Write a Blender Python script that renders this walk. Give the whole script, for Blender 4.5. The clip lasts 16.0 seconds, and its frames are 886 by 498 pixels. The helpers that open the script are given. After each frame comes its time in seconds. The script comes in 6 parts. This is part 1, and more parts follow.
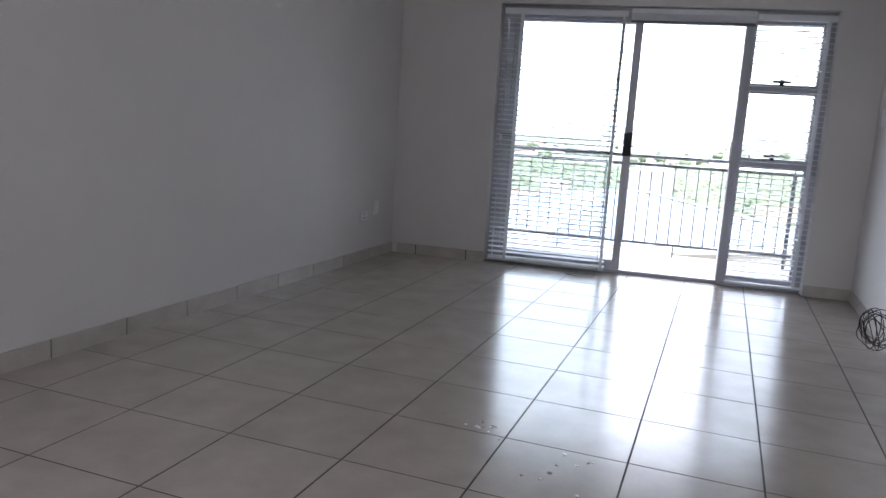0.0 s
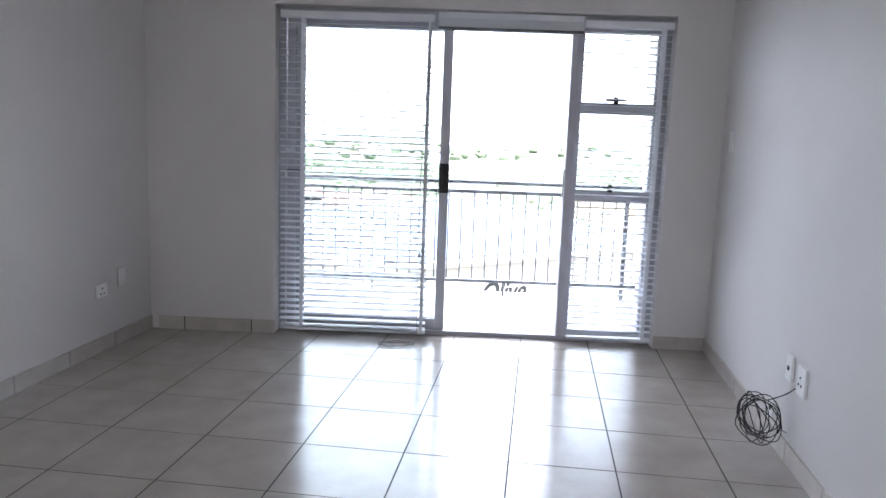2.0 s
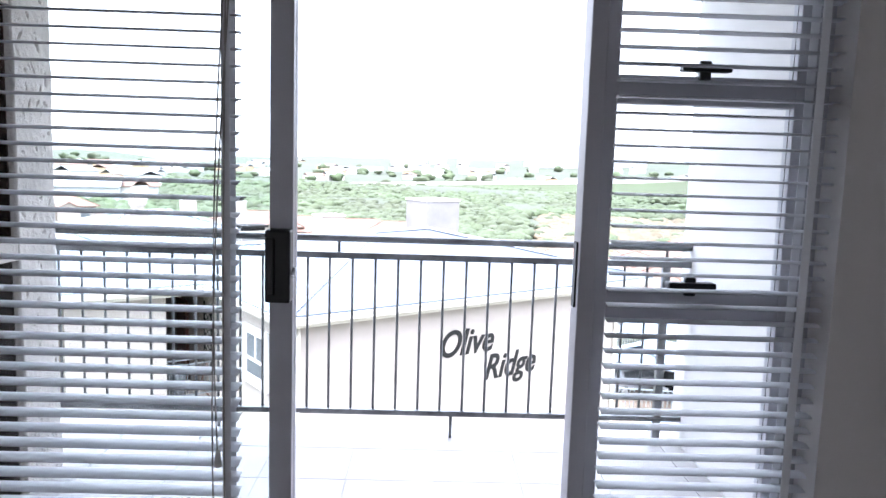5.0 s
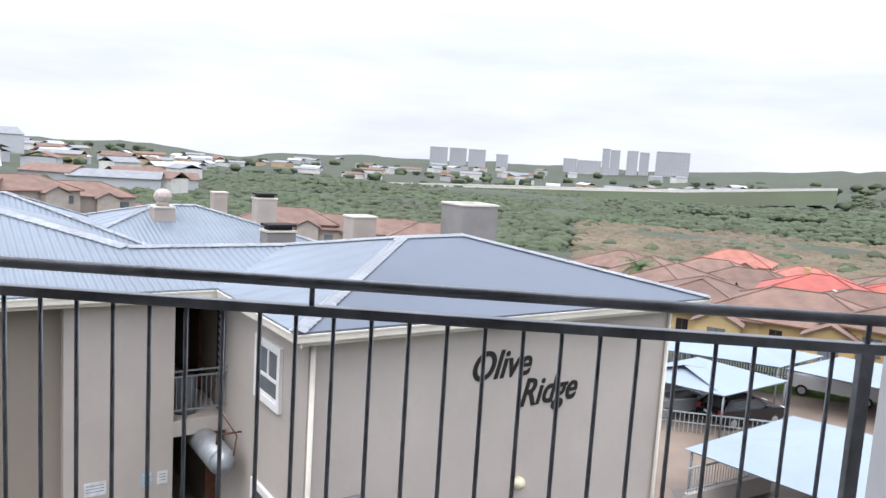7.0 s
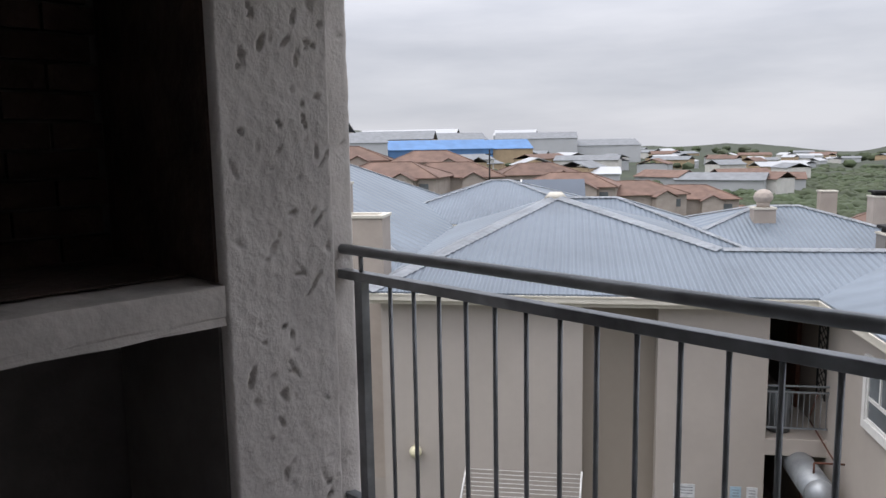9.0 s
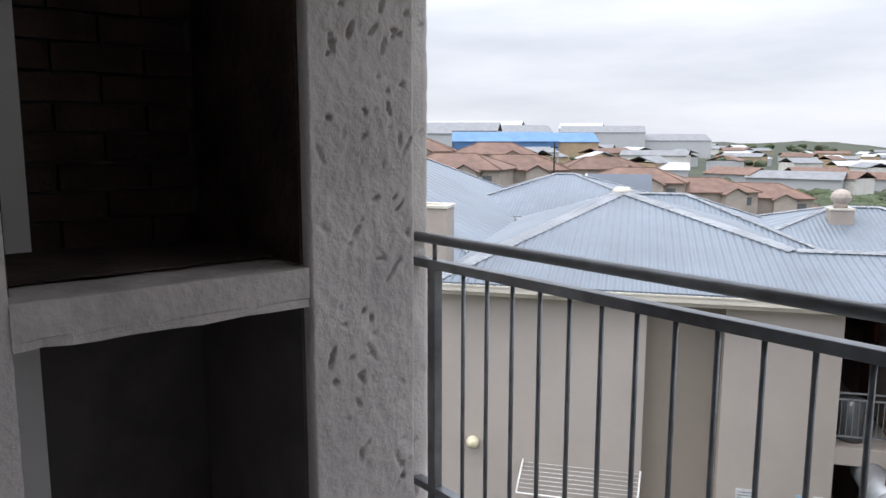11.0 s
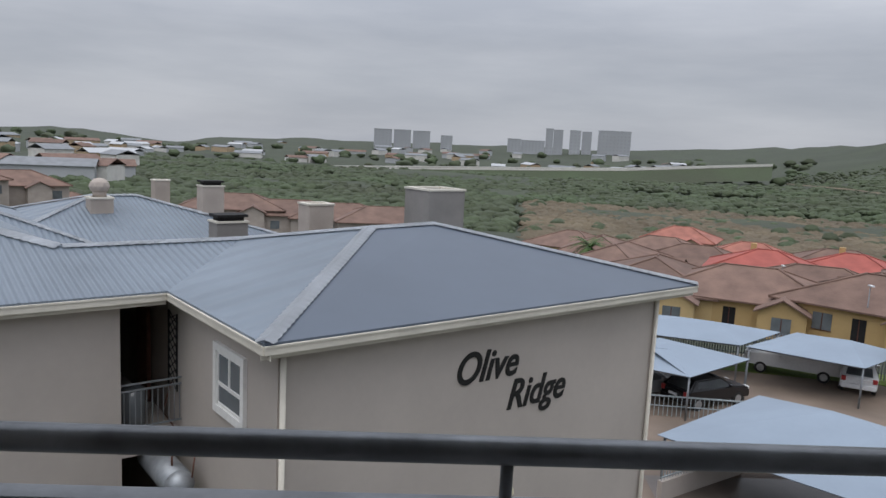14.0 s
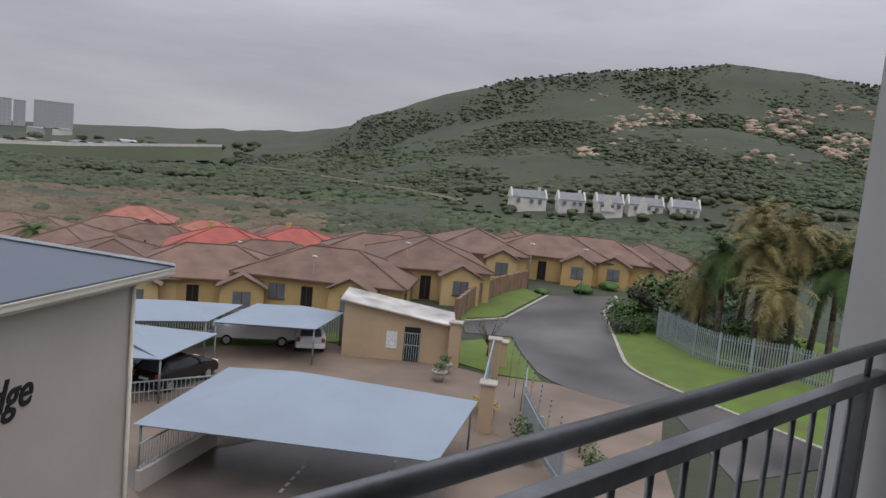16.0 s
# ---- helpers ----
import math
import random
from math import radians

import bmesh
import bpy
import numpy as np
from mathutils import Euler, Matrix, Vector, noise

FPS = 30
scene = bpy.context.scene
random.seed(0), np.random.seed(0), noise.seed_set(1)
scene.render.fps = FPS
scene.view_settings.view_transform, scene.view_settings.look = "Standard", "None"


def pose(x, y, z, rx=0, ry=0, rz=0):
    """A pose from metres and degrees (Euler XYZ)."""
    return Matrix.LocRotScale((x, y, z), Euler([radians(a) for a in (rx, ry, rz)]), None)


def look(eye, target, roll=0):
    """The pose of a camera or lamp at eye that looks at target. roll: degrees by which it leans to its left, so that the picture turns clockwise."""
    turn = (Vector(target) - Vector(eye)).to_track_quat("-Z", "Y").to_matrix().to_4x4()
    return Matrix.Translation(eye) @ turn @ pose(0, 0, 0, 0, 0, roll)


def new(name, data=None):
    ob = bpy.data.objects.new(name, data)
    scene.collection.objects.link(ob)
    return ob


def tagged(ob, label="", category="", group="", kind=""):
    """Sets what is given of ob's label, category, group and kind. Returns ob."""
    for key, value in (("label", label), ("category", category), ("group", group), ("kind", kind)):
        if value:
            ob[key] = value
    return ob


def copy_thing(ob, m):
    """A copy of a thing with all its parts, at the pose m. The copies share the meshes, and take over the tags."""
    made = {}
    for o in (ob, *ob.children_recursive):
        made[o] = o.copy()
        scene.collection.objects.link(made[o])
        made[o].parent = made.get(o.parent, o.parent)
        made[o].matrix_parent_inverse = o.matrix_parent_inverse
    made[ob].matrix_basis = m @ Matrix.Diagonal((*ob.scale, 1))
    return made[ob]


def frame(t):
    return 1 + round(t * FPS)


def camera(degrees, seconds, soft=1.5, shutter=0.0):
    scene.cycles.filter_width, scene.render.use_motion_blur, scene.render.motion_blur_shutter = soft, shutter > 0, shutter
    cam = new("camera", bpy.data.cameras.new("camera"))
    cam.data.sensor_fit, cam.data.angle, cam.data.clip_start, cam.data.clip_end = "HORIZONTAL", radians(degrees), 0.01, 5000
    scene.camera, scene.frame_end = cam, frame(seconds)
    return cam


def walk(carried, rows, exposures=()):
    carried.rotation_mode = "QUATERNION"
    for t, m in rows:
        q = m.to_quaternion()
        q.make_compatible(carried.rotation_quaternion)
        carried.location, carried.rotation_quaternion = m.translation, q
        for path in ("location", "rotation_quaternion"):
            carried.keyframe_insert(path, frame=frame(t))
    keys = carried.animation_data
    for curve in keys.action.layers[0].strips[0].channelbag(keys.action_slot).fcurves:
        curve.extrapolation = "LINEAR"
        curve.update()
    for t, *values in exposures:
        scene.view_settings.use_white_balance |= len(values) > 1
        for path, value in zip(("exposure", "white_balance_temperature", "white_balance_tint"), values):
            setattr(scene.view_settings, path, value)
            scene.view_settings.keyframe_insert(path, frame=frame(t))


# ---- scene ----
cam = camera(61.1, 16.0)

PATH = [
    (0, (1.204, -6.406, 1.138), (0.723, -4.492, 0.812), 3.7),
    (0.5, (1.228, -6.197, 1.204), (0.88, -4.256, 0.872), 3.4),
    (1, (1.183, -5.899, 1.291), (0.989, -3.935, 0.963), 1.4),
    (1.5, (1.219, -5.5, 1.349), (1.128, -3.53, 1.021), 1.0),
    (2, (1.21, -5.044, 1.368), (1.17, -3.068, 1.066), 2.1),
    (2.5, (1.234, -4.555, 1.397), (1.212, -2.578, 1.096), 1.6),
    (3, (1.267, -4.059, 1.374), (1.241, -2.078, 1.1), 1.3),
    (3.5, (1.306, -3.55, 1.386), (1.354, -1.568, 1.124), 1.2),
    (4, (1.42, -3.031, 1.382), (1.468, -1.047, 1.129), 1.1),
    (6.3, (1.506, -0.905, 1.377), (1.534, 1.08, 1.135), 3.1),
    (6.5, (1.507, -0.77, 1.362), (1.529, 1.215, 1.118), 3.1),
    (7, (1.491, -0.439, 1.357), (1.44, 1.546, 1.114), 3.6),
    (7.5, (1.486, -0.209, 1.342), (1.139, 1.744, 1.088), 3.5),
    (8, (1.457, 0.073, 1.315), (0.687, 1.901, 1.059), 1.9),
    (8.5, (1.409, 0.195, 1.301), (0.283, 1.826, 1.031), 0.3),
    (9, (1.36, 0.25, 1.305), (-0.056, 1.635, 1.03), -1.0),
    (9.2, (1.34, 0.265, 1.305), (-0.16, 1.558, 1.03), -1.0),
    (10.2, (1.33, 0.25, 1.305), (-0.255, 1.438, 1.03), -1.0),
    (11.3, (1.355, 0.202, 1.298), (-0.084, 1.557, 0.986), 1.0),
    (11.5, (1.365, 0.222, 1.298), (0.027, 1.676, 0.986), 1.0),
    (12, (1.276, 0.332, 1.295), (0.202, 1.988, 0.974), 0.9),
    (12.5, (1.242, 0.437, 1.303), (0.348, 2.195, 0.972), 1.0),
    (13, (1.185, 0.667, 1.29), (0.471, 2.51, 0.984), 1.5),
    (13.5, (1.09, 0.837, 1.297), (0.698, 2.775, 1.001), 2.9),
    (14, (0.898, 0.91, 1.34), (0.992, 2.888, 1.057), 2.8),
    (14.5, (0.751, 1.022, 1.33), (1.348, 2.913, 1.068), 3.9),
    (15, (0.646, 1.042, 1.369), (1.666, 2.744, 1.115), 5.0),
    (15.5, (0.586, 1.108, 1.374), (1.862, 2.628, 1.131), 5.8),
    (16, (0.555, 1.182, 1.339), (1.908, 2.636, 1.104), 5.5),
]

walk(
    cam,
    [(t, look(eye, target, lean)) for t, eye, target, lean in PATH],
    exposures=[(0.0, 2.95, 6200, 13), (0.6, 3.3, 6150, 12), (1.3, 3.6, 6100, 12), (3.0, 3.15, 6100, 13), (4.2, 2.9, 6050, 13), (6.3, 1.35, 6400, 15), (6.6, 1.1, 6400, 14), (7.0, 0.65, 6450, 12), (7.5, 0.1, 6600, 11), (8.0, -0.1, 6650, 12), (9.0, 0.05, 6700, 12), (11.3, 0.45, 6600, 11), (12.0, 0.35, 6600, 11), (12.5, 0.12, 6550, 11), (14.0, -0.45, 6500, 10), (15.2, -0.6, 6500, 10), (16.0, -0.6, 6700, 13)],
)

# ---- world: overcast sky, soft sun ----
world = bpy.data.worlds.new("overcast")
scene.world = world
world.use_nodes = True
wn, wl = world.node_tree.nodes, world.node_tree.links
wn.clear()
sky = wn.new("ShaderNodeTexSky")
sky.sky_type = "NISHITA"
sky.sun_disc = False
sky.sun_elevation = radians(69)
sky.sun_rotation = radians(-153)
coord = wn.new("ShaderNodeTexCoord")
mapping = wn.new("ShaderNodeMapping")
mapping.inputs["Scale"].default_value = (1.6, 1.6, 9.0)
clouds = wn.new("ShaderNodeTexNoise")
clouds.inputs["Scale"].default_value = 1.7
clouds.inputs["Detail"].default_value = 7
clouds.inputs["Roughness"].default_value = 0.55
ramp = wn.new("ShaderNodeValToRGB")
ramp.color_ramp.elements[0].position = 0.36
ramp.color_ramp.elements[0].color = (5.6, 5.95, 6.75, 1)
ramp.color_ramp.elements[1].position = 0.68
ramp.color_ramp.elements[1].color = (7.1, 7.4, 8.15, 1)
mix = wn.new("ShaderNodeMix")
mix.data_type = "RGBA"
mix.inputs["Factor"].default_value = 0.9
back = wn.new("ShaderNodeBackground")
back.inputs["Strength"].default_value = 0.1
wout = wn.new("ShaderNodeOutputWorld")
wl.new(coord.outputs["Generated"], mapping.inputs["Vector"])
wl.new(mapping.outputs["Vector"], clouds.inputs["Vector"])
wl.new(clouds.outputs["Fac"], ramp.inputs["Fac"])
wl.new(sky.outputs["Color"], mix.inputs["A"])
wl.new(ramp.outputs["Color"], mix.inputs["B"])
# an overcast sky is about three times as bright overhead as at the horizon
sep = wn.new("ShaderNodeSeparateXYZ")
rise = wn.new("ShaderNodeMapRange")
rise.inputs["From Min"].default_value = 0.12
rise.inputs["From Max"].default_value = 0.95
rise.inputs["To Min"].default_value = 1.0
rise.inputs["To Max"].default_value = 3.4
lift = wn.new("ShaderNodeVectorMath")
lift.operation = "SCALE"
wl.new(coord.outputs["Generated"], sep.inputs["Vector"])
wl.new(sep.outputs["Z"], rise.inputs["Value"])
wl.new(mix.outputs["Result"], lift.inputs[0])
wl.new(rise.outputs["Result"], lift.inputs["Scale"])
wl.new(lift.outputs["Vector"], back.inputs["Color"])
wl.new(back.outputs["Background"], wout.inputs["Surface"])
sun = new("sun", bpy.data.lights.new("sun", "SUN"))
sun.data.energy = 1.3
sun.data.angle = radians(50)
sun.data.color = (1.0, 0.96, 0.9)
# added fill lamp in a made-up opening, brightens the east wall
side = new("unseen_fill_light", bpy.data.lights.new("unseen_fill_light", "AREA"))
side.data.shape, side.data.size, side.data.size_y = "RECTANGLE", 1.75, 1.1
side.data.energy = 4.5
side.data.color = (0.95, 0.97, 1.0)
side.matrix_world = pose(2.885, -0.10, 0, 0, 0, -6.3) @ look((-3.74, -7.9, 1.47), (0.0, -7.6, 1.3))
sun.matrix_world = look((-10, -20, 60), (0, 0, 0))


# ---- materials ----
def mat(name, colour, rough=0.8, metal=0.0, spots=0.12, scale=8.0, grain=60.0, bump=0.1, spec=0.5, second=None, depth=0.01, island=0.0, objrand=0.0):
    m = bpy.data.materials.new(name)
    m.use_nodes = True
    nt = m.node_tree
    n, l = nt.nodes, nt.links
    b = n["Principled BSDF"]
    b.inputs["Roughness"].default_value = rough
    b.inputs["Metallic"].default_value = metal
    b.inputs["Specular IOR Level"].default_value = spec
    tc = n.new("ShaderNodeTexCoord")
    big = n.new("ShaderNodeTexNoise")
    big.inputs["Scale"].default_value = scale
    big.inputs["Detail"].default_value = 5
    fine = n.new("ShaderNodeTexNoise")
    fine.inputs["Scale"].default_value = grain
    fine.inputs["Detail"].default_value = 4
    l.new(tc.outputs["Object"], big.inputs["Vector"])
    l.new(tc.outputs["Object"], fine.inputs["Vector"])
    r = n.new("ShaderNodeValToRGB")
    r.color_ramp.elements[0].position = 0.3
    r.color_ramp.elements[1].position = 0.7
    dark = second or tuple(c * (1 - spots * 2) for c in colour)
    light = tuple(min(1, c * (1 + spots)) for c in colour)
    r.color_ramp.elements[0].color = (*dark, 1)
    r.color_ramp.elements[1].color = (*light, 1)
    l.new(big.outputs["Fac"], r.inputs["Fac"])
    hsv = n.new("ShaderNodeHueSaturation")
    l.new(r.outputs["Color"], hsv.inputs["Color"])
    ma = n.new("ShaderNodeMath")
    ma.operation = "MULTIPLY_ADD"
    ma.inputs[1].default_value = spots * 1.4
    ma.inputs[2].default_value = 1 - spots * 0.7
    l.new(fine.outputs["Fac"], ma.inputs[0])
    last = ma
    for amount, node, out in ((objrand, "ShaderNodeObjectInfo", "Random"), (island, "ShaderNodeNewGeometry", "Random Per Island")):
        if amount:
            src = n.new(node)
            m2 = n.new("ShaderNodeMath")
            m2.operation = "MULTIPLY_ADD"
            m2.inputs[1].default_value = amount
            l.new(src.outputs[out], m2.inputs[0])
            l.new(last.outputs[0], m2.inputs[2])
            m3 = n.new("ShaderNodeMath")
            m3.operation = "SUBTRACT"
            m3.inputs[1].default_value = amount / 2
            l.new(m2.outputs[0], m3.inputs[0])
            last = m3
    l.new(last.outputs[0], hsv.inputs["Value"])
    l.new(hsv.outputs["Color"], b.inputs["Base Color"])
    if bump:
        bp = n.new("ShaderNodeBump")
        bp.inputs["Strength"].default_value = bump
        bp.inputs["Distance"].default_value = depth
        l.new(fine.outputs["Fac"], bp.inputs["Height"])
        l.new(bp.outputs["Normal"], b.inputs["Normal"])
    return m


def corrugated(name, colour, direction, pitch=0.16, depth=0.02):
    m = mat(name, colour, rough=0.42, spots=0.1, scale=0.35, grain=3.0, bump=0, spec=0.4)
    n, l = m.node_tree.nodes, m.node_tree.links
    tc = n.new("ShaderNodeTexCoord")
    dot = n.new("ShaderNodeVectorMath")
    dot.operation = "DOT_PRODUCT"
    dot.inputs[1].default_value = (*direction, 0)
    l.new(tc.outputs["Object"], dot.inputs[0])
    sc = n.new("ShaderNodeMath")
    sc.operation = "MULTIPLY"
    sc.inputs[1].default_value = 2 * math.pi / pitch
    l.new(dot.outputs["Value"], sc.inputs[0])
    sn = n.new("ShaderNodeMath")
    sn.operation = "SINE"
    l.new(sc.outputs[0], sn.inputs[0])
    bp = n.new("ShaderNodeBump")
    bp.inputs["Strength"].default_value = 0.8
    bp.inputs["Distance"].default_value = depth
    l.new(sn.outputs[0], bp.inputs["Height"])
    l.new(bp.outputs["Normal"], n["Principled BSDF"].inputs["Normal"])
    return m


def glass(name, tint=(0.93, 0.96, 0.96)):
    m = bpy.data.materials.new(name)
    m.use_nodes = True
    b = m.node_tree.nodes["Principled BSDF"]
    b.inputs["Base Color"].default_value = (*tint, 1)
    b.inputs["Roughness"].default_value = 0.02
    b.inputs["IOR"].default_value = 1.1
    b.inputs["Transmission Weight"].default_value = 1
    return m


UX, UY = 0.810, 0.586
M_WALL = mat("white_wall_paint", (0.69, 0.668, 0.652), 0.6, spots=0.025, scale=1.2, grain=120, bump=0.05, depth=0.002)
M_CEIL = mat("ceiling_paint", (0.78, 0.77, 0.76), 0.9, spots=0.02, scale=1, grain=90, bump=0.03)
M_TILE = mat("glazed_floor_tile", (0.44, 0.395, 0.355), 0.2, spots=0.06, scale=5, grain=55, bump=0.05, depth=0.001, spec=0.85, objrand=0.05)
M_GROUT = mat("tile_grout", (0.065, 0.06, 0.055), 0.9, spots=0.15, scale=9, grain=90)
M_SKIRT = mat("skirting_tile", (0.50, 0.46, 0.42), 0.3, spots=0.07, scale=6, grain=60, objrand=0.06)
M_ALU = mat("powder_coated_aluminium", (0.50, 0.50, 0.54), 0.4, spots=0.03, scale=3, grain=60, bump=0.02)
M_SLAT = mat("white_blind_slat", (0.82, 0.835, 0.87), 0.45, spots=0.03, scale=4, grain=60, bump=0.0)
M_CORD = mat("blind_cord", (0.45, 0.43, 0.42), 0.8)
# windows of distant blocks, with the haze put into a pale colour
M_FARW = mat("haze_paled_window", (0.36, 0.37, 0.385), 0.6)
M_BLACK = mat("black_plastic", (0.012, 0.012, 0.014), 0.45, spots=0.1, grain=200, bump=0.05)
M_CABLE = mat("black_cable", (0.01, 0.01, 0.011), 0.5)
M_GREYC = mat("grey_cord", (0.28, 0.28, 0.26), 0.6)
M_PLATE = mat("white_plastic", (0.80, 0.80, 0.79), 0.35, spots=0.02)
M_GLASS = glass("window_glass")
M_STEEL = mat("weathered_galvanised_rail", (0.19, 0.20, 0.21), 0.34, metal=0.4, spots=0.22, scale=7, grain=45, bump=0.25, depth=0.003)
M_PLASTER = mat("rough_painted_plaster", (0.54, 0.50, 0.47), 0.9, spots=0.08, scale=4, grain=75, bump=0.45, depth=0.008)
M_SMOOTH = mat("painted_balcony_plaster", (0.74, 0.73, 0.72), 0.85, spots=0.05, scale=2, grain=30, bump=0.25, depth=0.004)
M_SOOT = mat("sooty_brick", (0.055, 0.034, 0.026), 0.95, spots=0.3, scale=6, grain=30, bump=0.6, depth=0.02, objrand=0.4)
# soot, and the shade of the niche below the hearth, as one colour
M_SOOT_SHADE = mat("soot_and_shade_mortar", (0.10, 0.09, 0.083), 0.95)
M_HEARTH = mat("hearth_concrete", (0.50, 0.46, 0.425), 0.95, spots=0.15, scale=6, grain=40, bump=0.5, depth=0.01)
M_BTILE = mat("balcony_floor_tile", (0.36, 0.345, 0.34), 0.45, spots=0.07, scale=4, grain=40, objrand=0.05)
M_RENDER = mat("beige_wall_render", (0.43, 0.385, 0.345), 0.92, spots=0.05, scale=0.5, grain=7, bump=0.15, depth=0.01)
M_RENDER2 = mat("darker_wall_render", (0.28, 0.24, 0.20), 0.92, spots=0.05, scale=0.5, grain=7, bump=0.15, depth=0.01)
M_FASCIA = mat("cream_fascia", (0.62, 0.58, 0.50), 0.7, spots=0.06, scale=1.5, grain=12)
M_ROOF_N = corrugated("corrugated_roof_sheet", (0.16, 0.192, 0.228), (UX, UY))
M_ROOF_U = corrugated("corrugated_roof_sheet_side", (0.16, 0.192, 0.228), (-UY, UX), pitch=0.75, depth=0.02)
M_ROOF_D = mat("dark_smooth_roof_sheet", (0.085, 0.105, 0.135), 0.45, spots=0.05, scale=0.4, grain=3, bump=0, spec=0.4)
M_FLASH = mat("ridge_flashing", (0.46, 0.485, 0.515), 0.45, spots=0.08, scale=1, grain=9)
M_CHIM = mat("chimney_render", (0.40, 0.345, 0.30), 0.92, spots=0.08, scale=1, grain=9, bump=0.2, depth=0.02)
M_CHIMG = mat("grey_chimney_render", (0.235, 0.22, 0.205), 0.92, spots=0.08, scale=1, grain=9, bump=0.2, depth=0.02)
M_DARK = mat("dark_void", (0.014, 0.013, 0.013), 0.95)
M_PANE = mat("dark_window_pane", (0.15, 0.165, 0.175), 0.12, spots=0.15, scale=0.8, grain=4, bump=0)
M_WHITE = mat("white_window_frame", (0.72, 0.71, 0.69), 0.6, spots=0.04)
M_TANK = mat("galvanised_tank", (0.30, 0.32, 0.34), 0.45, metal=0.4, spots=0.15, scale=3, grain=20)
M_SIGN = mat("black_sign_letter", (0.008, 0.008, 0.009), 0.5)
M_CREAM = mat("cream_globe", (0.68, 0.63, 0.44), 0.5)
M_PAPER = mat("notice_paper", (0.62, 0.63, 0.64), 0.8)
M_BLUEP = mat("pale_blue_notice", (0.36, 0.50, 0.60), 0.8)
M_SHADE = mat("pale_blue_shade_sheet", (0.235, 0.285, 0.345), 0.75, spots=0.04, scale=0.4, grain=6, bump=0.1, depth=0.02)
M_POST = mat("grey_steel_post", (0.22, 0.235, 0.25), 0.5, metal=0.3, spots=0.1)
M_PAVE = mat("brick_paving", (0.19, 0.145, 0.112), 0.8, spots=0.14, scale=0.35, grain=14, bump=0.3, depth=0.02)
M_PAVE_DARK = mat("dark_smooth_brick_paving", (0.13, 0.105, 0.09), 0.35, spots=0.2, scale=0.5, grain=14, bump=0.2, depth=0.02)
M_ROAD = mat("damp_asphalt", (0.078, 0.073, 0.070), 0.42, spots=0.4, scale=0.16, grain=20, bump=0.2, depth=0.01)
M_KERB = mat("concrete_kerb", (0.36, 0.33, 0.29), 0.85, spots=0.12, scale=2, grain=20)
M_LAWN = mat("mown_lawn", (0.088, 0.148, 0.021), 0.95, spots=0.2, scale=0.6, grain=18, bump=0.8, depth=0.05, second=(0.095, 0.118, 0.028))
M_GROUND = mat("scrub_ground", (0.040, 0.050, 0.027), 0.95, spots=0.22, scale=0.03, grain=0.4, bump=0.6, depth=0.5, second=(0.034, 0.040, 0.026))
M_VERGE = mat("brown_grass", (0.130, 0.103, 0.066), 0.95, spots=0.2, scale=0.03, grain=1.2, bump=0.4, depth=0.2)
M_BUSH = mat("scrub_foliage", (0.046, 0.065, 0.030), 0.9, spots=0.3, scale=0.02, grain=1.4, bump=0.7, depth=0.3, island=0.3, second=(0.050, 0.058, 0.032))
M_LEAF = mat("shrub_leaves", (0.055, 0.115, 0.022), 0.7, spots=0.3, scale=1, grain=5, bump=0.2, island=0.7)
M_FROND = mat("palm_frond", (0.20, 0.165, 0.055), 0.7, spots=0.3, scale=0.6, grain=5, bump=0.2, island=0.7)
M_BARK = mat("grey_brown_bark", (0.12, 0.095, 0.075), 0.95, spots=0.3, scale=4, grain=20, bump=0.8, depth=0.03)
M_TERRA = mat("brown_concrete_roof_tile", (0.170, 0.105, 0.080), 0.85, spots=0.15, scale=0.6, grain=6, bump=0.4, depth=0.04, objrand=0.25)
M_RED = mat("red_roof_tile", (0.34, 0.085, 0.065), 0.8, spots=0.12, scale=0.6, grain=6, bump=0.4, depth=0.04)
M_PINK = mat("faded_red_roof_tile", (0.33, 0.13, 0.095), 0.85, spots=0.15, scale=0.6, grain=6, bump=0.4, depth=0.04)
M_OCHRE = mat("ochre_house_wall", (0.50, 0.345, 0.155), 0.9, spots=0.07, scale=0.5, grain=6)
M_TAN = mat("tan_house_wall", (0.43, 0.32, 0.205), 0.9, spots=0.07, scale=0.5, grain=6)
M_WHITEW = mat("whitewashed_wall", (0.62, 0.60, 0.56), 0.9, spots=0.06, scale=0.5, grain=6)
M_GREYR = mat("grey_sheet_roof", (0.20, 0.21, 0.22), 0.7, spots=0.1, scale=0.5, grain=5)
M_BLUER = mat("blue_sheet_roof", (0.085, 0.20, 0.40), 0.6, spots=0.1, scale=0.2, grain=3)
# distance haze is put into these two pale concrete colours
M_HAZE = mat("haze_paled_concrete", (0.44, 0.45, 0.46), 0.9, spots=0.06, scale=0.03, grain=0.4, objrand=0.2)
M_TOWER = mat("hazy_tower_concrete", (0.39, 0.40, 0.415), 0.9, spots=0.06, scale=0.03, grain=0.4, objrand=0.12)
M_BRICKW = mat("brown_boundary_wall", (0.25, 0.155, 0.105), 0.9, spots=0.15, scale=1, grain=12, bump=0.3, depth=0.02)
M_FENCE = mat("pale_palisade_steel", (0.33, 0.38, 0.40), 0.55, metal=0.2, spots=0.1)
M_CARB = mat("black_car_paint", (0.012, 0.012, 0.014), 0.18, spots=0.1, bump=0)
M_CARW = mat("white_car_paint", (0.66, 0.67, 0.68), 0.25, spots=0.03, bump=0)
M_CARS = mat("silver_car_paint", (0.38, 0.40, 0.42), 0.25, metal=0.3, spots=0.03, bump=0)
M_TYRE = mat("tyre_rubber", (0.018, 0.018, 0.018), 0.85)
